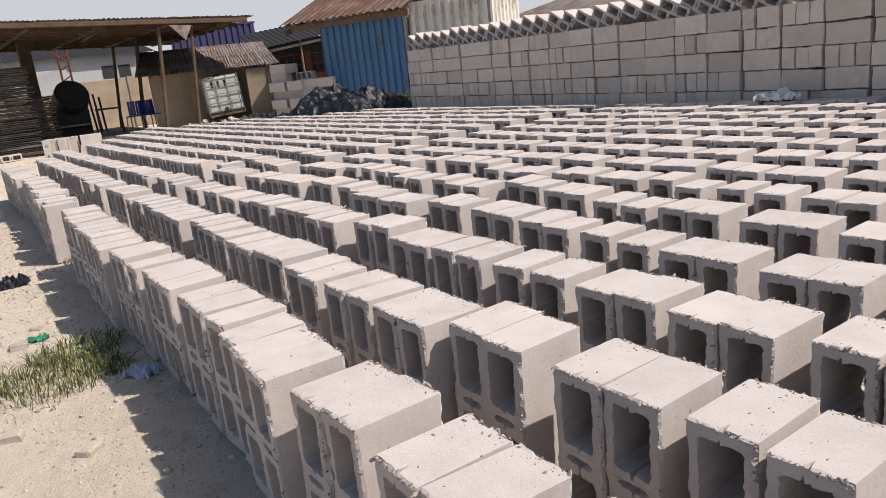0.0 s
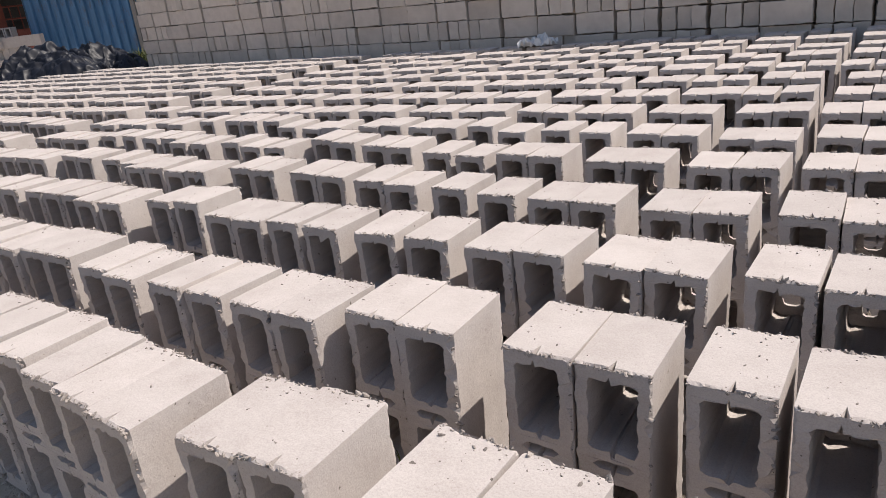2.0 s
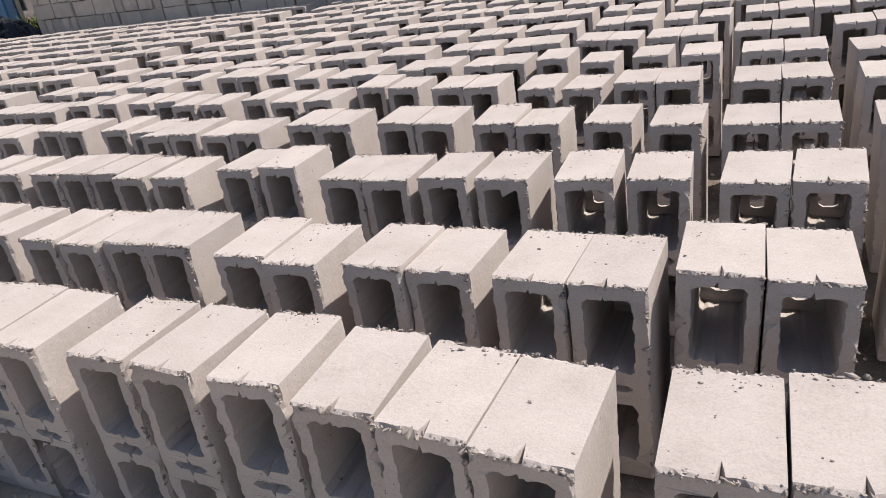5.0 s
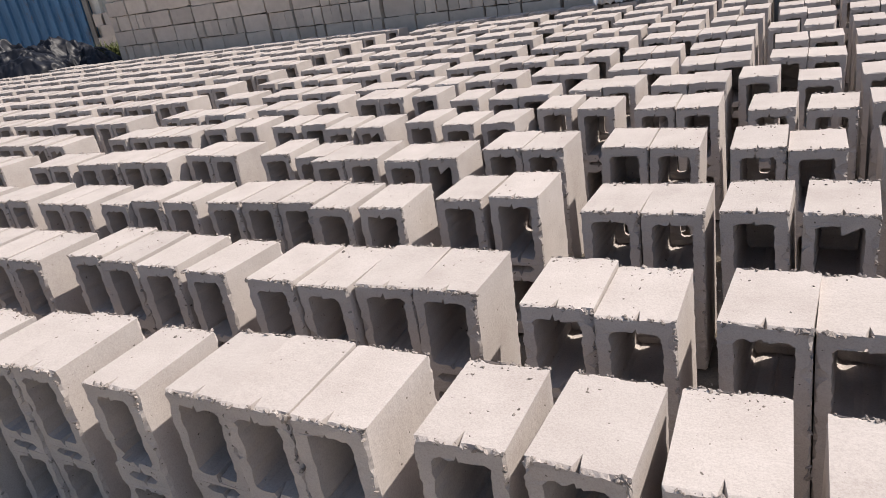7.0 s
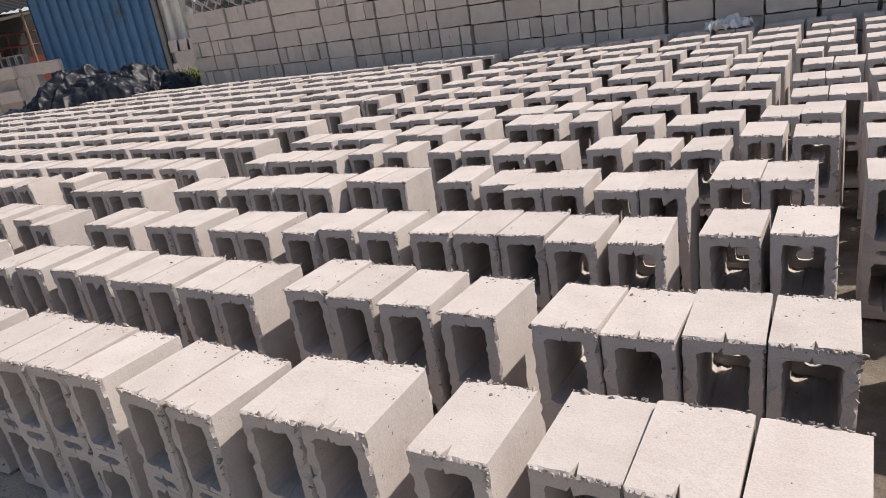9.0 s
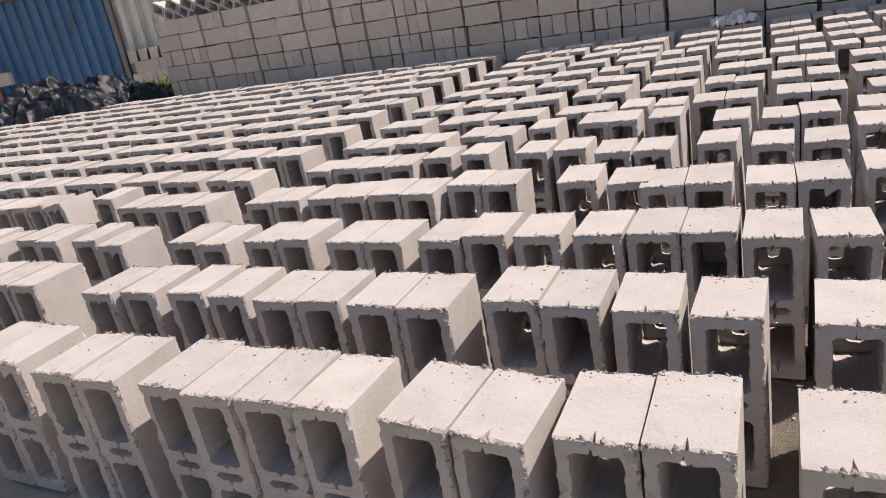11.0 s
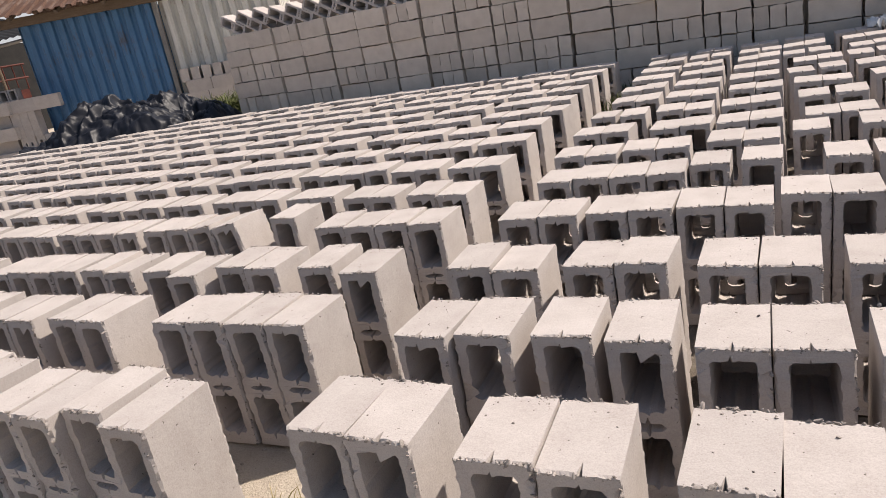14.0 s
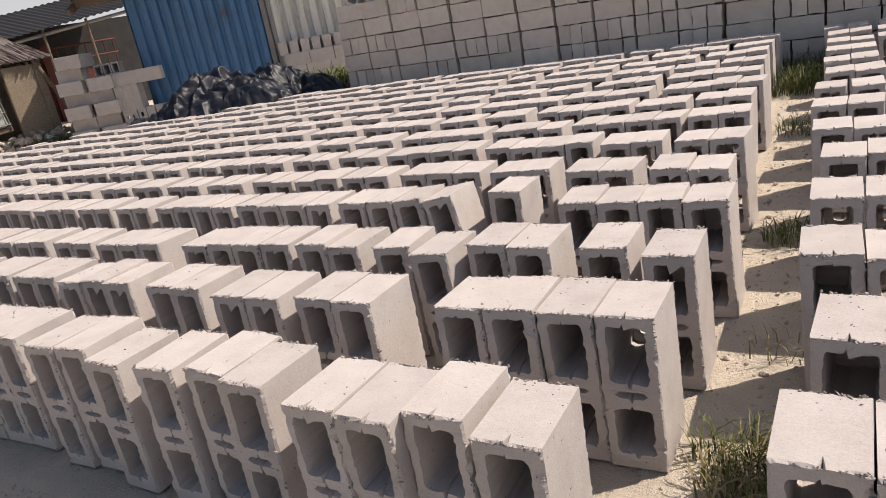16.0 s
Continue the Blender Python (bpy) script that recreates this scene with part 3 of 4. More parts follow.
# ---- stacked block wall ----
WX0, WY0, WX1, WY1 = -10.68, 9.64, 4.6, 8.40
wall_dir = math.atan2(WY1 - WY0, WX1 - WX0)
wall_len = math.hypot(WX1 - WX0, WY1 - WY0)
WDROP = -0.011
wall = thing("wall_north", pose(WX0, WY0, 0, 0, 0, math.degrees(wall_dir)), "tall dry-stacked wall of weathered grey blocks", "block wall", kind="structure")


def brick_mesh(name, w, h, d, mat, seed, ragged=0.0016):
    """A solid block with slightly ragged face edges."""
    r = random.Random(seed)
    c = contour([(0, 0), (w, 0), (w, h), (0, h)], 0.05, ragged, r)
    cx, cz, n = w / 2, h / 2, len(c)
    vs = [(cx + (x - cx) * (1 - 0.005 / w), 0.0, cz + (z - cz) * (1 - 0.008 / h)) for x, z in c] + [(x, 0.006, z) for x, z in c] + [(x, d, z) for x, z in c]
    fs = [tuple(range(n - 1, -1, -1)), tuple(range(2 * n, 3 * n))]
    for k in range(2):
        fs += [(k * n + i, k * n + (i + 1) % n, (k + 1) * n + (i + 1) % n, (k + 1) * n + i) for i in range(n)]
    me = mesh_of(name, vs, fs, mat)
    bm = bmesh.new()
    bm.from_mesh(me)
    bmesh.ops.recalc_face_normals(bm, faces=bm.faces[:])
    bm.to_mesh(me)
    bm.free()
    return me


LONG = [brick_mesh("block", 0.440, 0.2125, 0.20, WALLBLOCK, k, 0.0050) for k in range(4)]
ENDS = [brick_mesh("block", 0.139, 0.2125, 0.20, WALLBLOCK, 9 + k, 0.0055) for k in range(4)]
COURSES = 7
made = 0
pieces = []
x = 0.0
while x < wall_len:
    for c in range(COURSES):
        run = [(LONG, 0.452)] if rng.random() < 0.58 else [(ENDS, 0.150)] * 3
        px = x
        for meshes, w in run:
            z = c * 0.222 - 0.06 + WDROP * x + rng.uniform(-0.003, 0.003)
            pieces.append((c, meshes[rng.randrange(4)], pose(px + rng.uniform(0.001, 0.008), rng.gauss(0, 0.012), z, 0, rng.gauss(0, 0.35), rng.gauss(0, 0.9))))
            px += w
    x += 0.456 + rng.choice((0.0, 0.004, 0.010, 0.022))
pieces.sort(key=lambda p: p[0] < 2)
joined_wall = []
for c, me, m in pieces:
    if c >= 2 and m.translation.x < 13.0 and made < 330:
        ob = new("block", me)
        ob.parent, ob.matrix_local = wall, m
        made += 1
    else:
        joined_wall.append((me, m))
mset = LONG + ENDS
joined("block_courses", [(mset.index(me), m) for me, m in joined_wall], mset, WALLBLOCK, "", "", parent=wall)
part("wall_core", boxed(0.0, wall_len, 0.21, 0.62, -0.05, 1.42 + WDROP * 8), WALLBLOCK, wall)

# leaning blocks along the top of the wall
top_z = COURSES * 0.222 - 0.06
x = 0.10
while x < wall_len - 0.3:
    m = wall.matrix_basis @ pose(x + 0.30, 0.05, top_z + WDROP * x + 0.005, 0, -62 + rng.gauss(0, 2), rng.gauss(0, 2))
    ob = tagged(new("leaning_block", NEAR[rng.randrange(len(NEAR))]), "pale hollow block leaning on its neighbour along the wall top", "concrete block", "blocks leaning on the wall")
    ob.matrix_world = m
    x += 0.300 + rng.uniform(-0.012, 0.012)


# ---- black plastic sheet heaped by the wall ----
def tarp_heap():
    bm = bmesh.new()
    nx, ny, lx, ly = 230, 116, 3.7, 1.9
    grid = []
    for j in range(ny + 1):
        row = []
        for i in range(nx + 1):
            u, v = i / nx * 2 - 1, j / ny * 2 - 1
            e = max(0.0, 1 - abs(u) ** 2.4 - abs(v) ** 2.4)
            p = Vector((u * 2.2, v * 1.3, 0.0))
            swell = 0.62 + 0.35 * noise.noise(p * 1.1 + Vector((3, 1, 0))) + 0.06 * math.exp(-((u + 0.05) / 0.35) ** 2)
            fold = 0.0
            for k, (f, a) in enumerate(((1.5, 0.12), (2.9, 0.11), (5.6, 0.070), (10.5, 0.032), (21.0, 0.009))):
                turn = 0.5 + 0.9 * k + 1.2 * noise.noise(p * 0.7 + Vector((0, 0, k * 3.0)))
                q = Vector(((p.x * math.cos(turn) + p.y * math.sin(turn)) * 0.55, (p.y * math.cos(turn) - p.x * math.sin(turn)) * 1.25, k * 5.3)) * f
                fold += a * (1 - 2.2 * math.sqrt(noise.noise(q) ** 2 + 0.002))
            h = (e ** 0.55) * (swell + fold) if e > 0 else 0.0
            px, py = u * lx / 2 + 0.05 * noise.noise(p * 6), v * ly / 2 + 0.05 * noise.noise(p * 6 + Vector((9, 0, 0)))
            row.append(bm.verts.new((px, py, max(0.0, h * 0.98))))
        grid.append(row)
    for j in range(ny):
        for i in range(nx):
            q = (grid[j][i], grid[j][i + 1], grid[j + 1][i + 1], grid[j + 1][i])
            if any(v.co.z > 0.001 for v in q):
                bm.faces.new(q)
    bmesh.ops.delete(bm, geom=[v for v in bm.verts if not v.link_faces], context="VERTS")
    ob = part("plastic_sheet", bm, TARP, smooth=True)
    ob.matrix_world = pose(-12.25, 8.98, -0.01, 0, 0, 38)
    return tagged(ob, "crumpled black plastic sheet heaped beside the block wall", "tarpaulin")


tarp_heap()

# ---- blocks piled behind the sheet ----
LAID = Matrix(((0, 0, 1, 0), (1, 0, 0, 0), (0, 1, 0, 0), (0, 0, 0, 1)))
pile = pose(-17.1, 9.50, 0, 0, 0, 32)


def pile_block(x, y, z, turn=0.0, upright=False, m0=None, group="blocks piled by the shed"):
    ob = tagged(new("stacked_block", NEAR[rng.randrange(len(NEAR))]), "cream hollow sandcrete block stacked in a loose pile", "concrete block", group)
    ob.matrix_world = (pile if m0 is None else m0) @ pose(x, y, z, 0, 0, turn) @ (Matrix() if upright else LAID)


for c in range(6):
    for col in range(2):
        if c < (6, 5)[col]:
            off = 0.0 if c % 2 else 0.10
            pile_block(col * 0.46 + off * (col > 0), 0.08 + 0.16 * (c % 2), c * 0.227, rng.gauss(0, 2))
            pile_block(col * 0.46, 0.40, c * 0.227, rng.gauss(0, 2))
for k in range(4):
    pile_block(0.1, 0.1 + 0.16 * k, 6 * 0.227 - 0.227 * (k > 4), 0, False)
for k in range(5):
    pile_block(1.02 + 0.163 * k, 0.38, 0.0, 180 + rng.gauss(0, 3), True)
    pile_block(1.02 + 0.163 * k, 0.37, 0.455, rng.choice((0, 180, 180)) + rng.gauss(0, 3), True) if k < 3 else None
for k in range(2):
    pile_block(0.98 + 0.47 * k, 0.18, 0.912, rng.gauss(0, 4))
for k in range(3):
    pile_block(0.62 + 0.165 * k, 0.55, 0.9, rng.gauss(0, 3), True)

# low blocks set down by the field's end
heap = pose(-17.4, 4.05, 0, 0, 0, 74)
for k in range(4):
    pile_block(0.0 + 0.165 * k, 0.26 + 0.1 * (k % 2), 0.0, 180 + rng.gauss(0, 4), True, heap, "blocks set down by the pallets")
for k in range(3):
    pile_block(-0.05 + 0.17 * k, -0.08 + 0.05 * (k % 2), 0.0, 180 + rng.gauss(0, 8), True, heap, "blocks set down by the pallets")
pile_block(0.62, 0.12, 0.0, rng.gauss(0, 6), False, heap, "blocks set down by the pallets")
pile_block(0.64, 0.14, 0.226, 4, False, heap, "blocks set down by the pallets")

ob = tagged(new("stacked_block", NEAR[3]), "hollow block lying on its side before the board stacks", "concrete block", "blocks set down by the pallets")
ob.matrix_world = pose(-18.9, 3.15, 0.08, 0, 0, 90) @ pose(0, 0, 0, 0, 90, 0)

# ---- blue shed of ribbed sheet ----
def place(ob, m):
    ob.matrix_local = m
    return ob


K = pose(-16.2, 10.81, 0, 0, 0, 28.2)
shed = thing("shed", K, "blue painted corrugated steel shed with rusty roof", "shed")
place(part("front_wall", corrugated(2.5, 2.55, 0.205, 0.055, seed=1), BLUE, shed, "blue ribbed steel sheets, rusting at the foot"), pose(0, 0, 0))
place(part("side_wall", corrugated(2.6, 2.55, 0.165, 0.035, seed=2), BLUE, shed), pose(0, 2.6, 0, 0, 0, -90))
place(part("back_wall", corrugated(2.5, 2.55, 0.165, 0.035, seed=3), BLUE, shed), pose(2.5, 2.6, 0, 0, 0, 180))
place(part("corner_post", boxed(-0.05, 0.04, -0.05, 0.05, 0, 2.6, 0.006), STEEL, shed, "rust-stained corner post"), pose(2.52, 0, 0))
place(part("eave_beam", boxed(-0.85, 2.7, -0.05, 0.05, 2.40, 2.56, 0.01), WOOD, shed), pose(0, -0.12, 0))
for k in range(5):
    place(part("rafter", boxed(-0.03, 0.03, 0, 2.1, -0.06, 0.0), WOOD, shed), pose(-0.8 + 0.85 * k, -0.45, 2.545, 21, 0, 0))
place(part("roof_front", corrugated(3.7, 2.25, 0.20, 0.035, seed=4, wob=0.015), RUST, shed, "rust-brown ribbed roof sheets"), pose(-0.95, -0.5, 2.56, -69, 0, 0))
place(part("roof_back", corrugated(3.7, 1.8, 0.20, 0.035, seed=5), RUST, shed), pose(2.75, 3.25, 2.72, -69, 0, 180))
place(part("gable_board", boxed(-0.92, -0.86, -0.45, 1.6, -0.12, 0.0), WOOD, shed), pose(0, 0, 2.54, 20, 0, 0))

crate = thing("container", K @ pose(2.56, 0.10, 0), "off-white corrugated steel container with peeling paint", "container")
place(part("front_wall", corrugated(2.15, 1.95, 0.24, 0.085, seed=6), WHITE_METAL, crate), pose(0, 0, 0.68))
place(part("side_wall", corrugated(2.2, 1.95, 0.27, 0.05, seed=7), WHITE_METAL, crate), pose(2.15, 0, 0.68, 0, 0, 90))
place(part("top_rail", boxed(-0.02, 2.2, -0.06, 0.06, 2.60, 2.70, 0.008), WHITE_METAL, crate), Matrix())
place(part("corner_post", boxed(2.12, 2.22, -0.07, 0.05, 0.60, 2.62, 0.008), STEEL, crate), Matrix())
place(part("base_rail", boxed(-0.02, 2.2, -0.06, 0.06, 0.60, 0.68, 0.008), STEEL, crate), Matrix())
place(part("roof_panel", boxed(0, 2.2, 0.05, 2.2, 2.56, 2.60), WHITE_METAL, crate), Matrix())
for k in range(2):
    place(part("support_block", boxed(0.1 + 1.5 * k, 0.5 + 1.5 * k, 0.02, 2.0, 0, 0.60), PLASTER, crate), Matrix())

# low block wall in front of the container, with broken ends on top
low = K @ pose(2.62, -0.28, 0)
for c in range(4):
    for k in range(4):
        pile_block(0.04 + 0.47 * k + 0.1 * (c % 2), 0.08, c * 0.224, rng.gauss(0, 1), False, low, "low wall of blocks before the container")
for k in range(9):
    pile_block(0.14 + 0.21 * k, 0.02, 0.897, 90 + rng.gauss(0, 5), False, low, "low wall of blocks before the container")


# ---- low mud-plastered shed with tank ----
L = pose(-20.2, 7.3, 0, 0, 0, 71.8)
hut = thing("plastered_hut", L, "low hut of stained mud plaster under rusted sheet", "hut")
place(part("front_wall", boxed(0, 3.35, 0.0, 0.15, 0, 1.75, 0.01), PLASTER, hut), Matrix())
place(part("left_wall", boxed(0.0, 0.15, 0.152, 2.9, 0, 1.72, 0.01), PLASTER, hut), Matrix())
place(part("right_wall", boxed(3.2, 3.35, -0.75, 2.9, 0, 1.70, 0.012), PLASTER, hut, "sunlit side wall with crumbling foot"), pose(0, 0, 0))
place(part("porch_wall", boxed(2.62, 3.198, -0.74, -0.60, 0, 1.62, 0.012), PLASTER, hut, "sunlit ochre plaster with crumbling foot"), Matrix())
place(part("back_wall", boxed(0.152, 3.198, 2.75, 2.9, 0, 2.3), PLASTER, hut), Matrix())
place(part("roof_upper", corrugated(3.9, 2.0, 0.09, 0.02, False, seed=8, wob=0.03), OLDROOF, hut), pose(-0.3, 1.1, 2.03, -76, 0, 0))
place(part("roof_lower", corrugated(3.9, 2.1, 0.09, 0.02, False, seed=9, wob=0.05), OLDROOF, hut, "ragged rusted lower roof sheets"), pose(-0.3, -0.85, 1.68, -78, 0, 0))
for k in range(3):
    place(part("roof_pole", rodded((0.1 + 1.5 * k, -0.8, 1.64), (0.1 + 1.5 * k, 1.2, 2.02), 0.03), WOOD, hut), Matrix())
place(part("leaning_plank", boxed(-0.06, 0.06, -0.02, 0.02, 0, 1.3), WOOD, hut), pose(1.05, -0.35, 0, 12, 4, 0))

tank = thing("liquid_tank", L @ pose(1.45, -0.95, 0.38, 0, -4, 4), "white plastic bulk tank in a steel cage", "tank")
place(part("tank_body", boxed(0.03, 0.97, 0.03, 0.97, 0.10, 1.08, 0.06), TANK, tank, smooth=False), Matrix())
place(part("filler_cap", rodded((0.5, 0.5, 1.08), (0.5, 0.5, 1.14), 0.11, 16), DARK, tank), Matrix())
place(part("outlet_valve", rodded((0.5, -0.10, 0.17), (0.5, 0.05, 0.17), 0.06, 12), DARK, tank), Matrix())
for k in range(4):
    for y in (0.0, 1.0):
        place(part("cage_upright", rodded((0.02 + 0.32 * k, y, 0.06), (0.02 + 0.32 * k, y, 1.10), 0.012), STEEL, tank), Matrix())
for k in range(5):
    z = 0.14 + 0.235 * k
    bm = bmesh.new()
    for a, b in (((0, -0.012), (1, -0.012)), ((1, -0.012), (1, 1.012)), ((1, 1.012), (0, 1.012)), ((0, 1.012), (0, -0.012))):
        rod(bm, (*a, z), (*b, z), 0.012)
    place(part("cage_hoop", bm, STEEL, tank), Matrix())
for k in range(3):
    place(part("pallet_runner", boxed(0, 1, 0.02 + 0.40 * k, 0.16 + 0.40 * k, 0.0, 0.09, 0.005), WOOD, tank), Matrix())
for k in range(3):
    place(part("marking", boxed(0.22 + 0.18 * k, 0.28 + 0.18 * k, 0.022, 0.029, 0.80, 0.96), BLACKPAINT, tank, "faded black painted mark"), Matrix())
bits = []
for _ in range(220):
    s = rng.uniform(0.03, 0.12)
    bits.append((rng.randrange(8), L @ pose(rng.uniform(0.9, 3.7), rng.uniform(-1.5, -0.4), s * 0.3 + rng.uniform(0, 0.28), rng.uniform(0, 40), rng.uniform(0, 40), rng.uniform(0, 360)) @ Matrix.Scale(s, 4)))
joined("broken_block_rubble", bits, STONES, STONE, "heap of broken block pieces before the hut", "rubble")
for k in range(3):
    pile_block(1.5 + 0.4 * k, -0.62, 0.0, rng.gauss(0, 6), False, L, "blocks under the tank")
    pile_block(1.5 + 0.4 * k, -0.22, 0.0, rng.gauss(0, 6), False, L, "blocks under the tank")

# ---- open shelter ----
shelter = thing("open_shelter", pose(0, 0, 0), "open work shelter with sagging sheet roof on poles", "shelter")
bm = corrugated(7.4, 7.2, 0.11, 0.022, False, seed=11, wob=0.05)
place(part("roof_sheet", bm, OLDROOF, shelter, "rusted corrugated roof seen from below"), pose(0, 0, 0.06, -1.6, 0, 0) @ pose(-18.0, 2.3, 3.19, -90, 0, 90))
for k in range(9):
    place(part("purlin", boxed(-18.05 - 0.85 * k, -17.97 - 0.85 * k, 2.0, 9.5, 3.06, 3.17, 0.01), DARKWOOD, shelter), pose(0, 0, 0, -1.6, 0, 0) if k else pose(0, 0, 0.04, -1.6, 0, 0))
for k in range(5):
    place(part("rafter", boxed(-25.2, -18.06, 2.6 + 1.6 * k, 2.70 + 1.6 * k, 2.98 - 0.045 * k, 3.08 - 0.045 * k, 0.01), DARKWOOD, shelter), Matrix())
for x, y, z, r in ((-18.2, 8.05, 2.85, 0.045), (-18.2, 7.2, 2.85, 0.05), (-21.0, 7.36, 2.9, 0.055), (-24.8, 7.6, 2.9, 0.05)):
    place(part("pole", rodded((x, y - 0.25, 0), (x, y + 0.05, z), r, 10), DARKWOOD, shelter), Matrix())
place(part("wide_post", boxed(-21.9, -21.6, 4.45, 4.75, 0, 3.0, 0.015), DARKWOOD, shelter, "broad timber post"), Matrix())
place(part("wide_post", boxed(-24.9, -24.6, 3.2, 3.48, 0, 3.0, 0.015), DARKWOOD, shelter), Matrix())
place(part("brace", rodded((-18.3, 5.4, 2.62), (-18.3, 6.1, 3.0), 0.03), DARKWOOD, shelter), Matrix())
bm = bmesh.new()
tri = [bm.verts.new(v) for v in ((-17.95, 7.45, 2.86), (-17.93, 8.02, 2.82), (-17.90, 7.80, 2.46), (-17.97, 7.45, 2.86), (-17.95, 8.02, 2.82), (-17.92, 7.80, 2.46))]
for f in ((0, 1, 2), (5, 4, 3), (0, 3, 4, 1), (1, 4, 5, 2), (2, 5, 3, 0)):
    bm.faces.new([tri[i] for i in f])
place(part("hanging_sheet", bm, OLDROOF, shelter, "loose grey sheet corner hanging down"), Matrix())

# ---- stacks of pallet boards ----
BOARDS = [brick_mesh("board", 1.05 + 0.04 * k, 0.034, 0.62, BOARD, 60 + k) for k in range(3)]
for sx, sy, count, turn in ((-19.7, 3.55, 50, 82), (-20.6, 4.12, 33, 86), (-20.3, 2.7, 46, 84)):
    stack = thing("pallet_board_stack", pose(sx, sy - 0.4, 0, 0, 0, turn), "tall stack of worn grey wooden production boards", "board stack", "stacks of boards")
    for k in range(count):
        ob = new("board", BOARDS[k % 3])
        ob.parent = stack
        ob.matrix_local = pose(rng.gauss(0, 0.02), rng.gauss(0, 0.02), k * 0.0445, rng.gauss(0, 0.4), rng.gauss(0, 0.4), rng.gauss(0, 1.5))

# ---- machine, table and chairs under the shelter ----
mixer = thing("block_machine", pose(-22.4, 5.5, 0, 0, 0, 80), "dark greasy block-making machine with hooded drum", "machine")
bm = bmesh.new()
bmesh.ops.create_cone(bm, cap_ends=True, segments=24, radius1=0.52, radius2=0.46, depth=1.0, matrix=pose(0.05, 0, 1.22, 62, 0, 14))
place(part("drum", bm, DARK, mixer), Matrix())
place(part("body", boxed(-0.5, 0.5, -0.35, 0.45, 0.25, 1.0, 0.03), DARK, mixer), Matrix())
place(part("tray", boxed(-0.35, 0.45, -0.75, -0.35, 0.55, 0.60, 0.01), STEEL, mixer), Matrix())
for x in (-0.45, 0.45):
    for y in (-0.3, 0.4):
        place(part("leg", boxed(x - 0.04, x + 0.04, y - 0.04, y + 0.04, 0, 0.30), DARK, mixer), Matrix())
for k in range(3):
    place(part("lever", rodded((0.62 + 0.12 * k, -0.2, 0.3), (0.55 + 0.14 * k, -0.3, 1.5 - 0.1 * k), 0.03), DARK, mixer), Matrix())

table = thing("work_table", pose(-21.5, 6.35, 0, 0, 0, 78), "dark steel work table under the shelter", "table")
place(part("tabletop", boxed(-0.35, 0.35, -0.3, 0.3, 0.92, 0.97, 0.008), DARK, table), Matrix())
for x in (-0.31, 0.31):
    for y in (-0.26, 0.26):
        place(part("leg", boxed(x - 0.025, x + 0.025, y - 0.025, y + 0.025, 0, 0.92), DARK, table), Matrix())
place(part("lower_shelf", boxed(-0.33, 0.33, -0.28, 0.28, 0.10, 0.13), DARK, table), Matrix())


def plastic_chair(m):
    c = thing("plastic_chair", m, "blue moulded plastic chair with pale legs", "chair", "blue chairs")
    place(part("seat", boxed(-0.21, 0.21, -0.21, 0.21, 0.43, 0.46, 0.012), CHAIR, c), Matrix())
    bm = bmesh.new()
    for k in range(7):
        a = -36 + 12 * k
        box(bm, -0.03, 0.03, -0.008, 0.008, 0, 0.40, 0, pose(0.34 * math.sin(radians(a)), 0.12 + 0.12 * math.cos(radians(a)), 0.46, -8, 0, -a * 0.6))
    place(part("backrest", bm, CHAIR, c), Matrix())
    for x in (-0.19, 0.19):
        for y in (-0.19, 0.19):
            place(part("leg", rodded((x * 1.15, y * 1.15, 0), (x, y, 0.44), 0.016), STEEL, c), Matrix())
    return c


plastic_chair(pose(-20.4, 6.80, 0.22, 0, 0, 60))
plastic_chair(pose(-20.3, 7.25, 0.22, 0, 0, 110))
slab = part("shelter_slab", boxed(-26, -19.9, 5.6, 7.6, -0.1, 0.22, 0.02), PLASTER)
tagged(slab, "raised grey cement slab under the shelter", "floor slab", kind="structure")

# ---- buildings beyond ----
house = thing("house", pose(-36.5, 5.0, 0, 0, 0, 90), "pale grey rendered house with low sheet roof", "house")
place(part("wall", boxed(0, 7.0, 0, 0.25, 0, 3.3, 0.02), WHITEWALL, house), Matrix())
place(part("side_wall", boxed(6.75, 7.0, 0.252, 6, 0, 3.3, 0.02), WHITEWALL, house), Matrix())
place(part("roof", corrugated(7.6, 4.0, 0.18, 0.03, False, seed=21), DARKROOF, house), pose(-0.3, -0.4, 3.25, -78, 0, 0))
for k in range(2):
    w = place(part("window", boxed(4.75 + 0.75 * k, 5.3 + 0.75 * k, -0.03, 0.02, 2.15, 2.75), DARK, house, "dark window opening"), Matrix())
    place(part("sill", boxed(4.7 + 0.75 * k, 5.35 + 0.75 * k, -0.08, 0.0, 2.09, 2.14), WHITEWALL, w), Matrix())
place(part("lower_annex", boxed(0.6, 3.0, -1.2, -0.01, 0, 2.7, 0.02), WHITEWALL, house), Matrix())

fence = thing("perimeter_wall", pose(-30, 7.4, 0, 0, 0, 90), "unpainted block perimeter wall with a pier", "wall", kind="structure")
place(part("panel", boxed(0, 2.8, 0, 0.15, 0, 1.95, 0.01), PLASTER, fence), Matrix())
place(part("pier", boxed(1.75, 1.98, -0.06, 0.16, 0, 2.02, 0.01), PLASTER, fence), Matrix())
place(part("panel", boxed(-7, -0.01, 0.02, 0.15, 0, 1.6, 0.01), PLASTER, fence), Matrix())

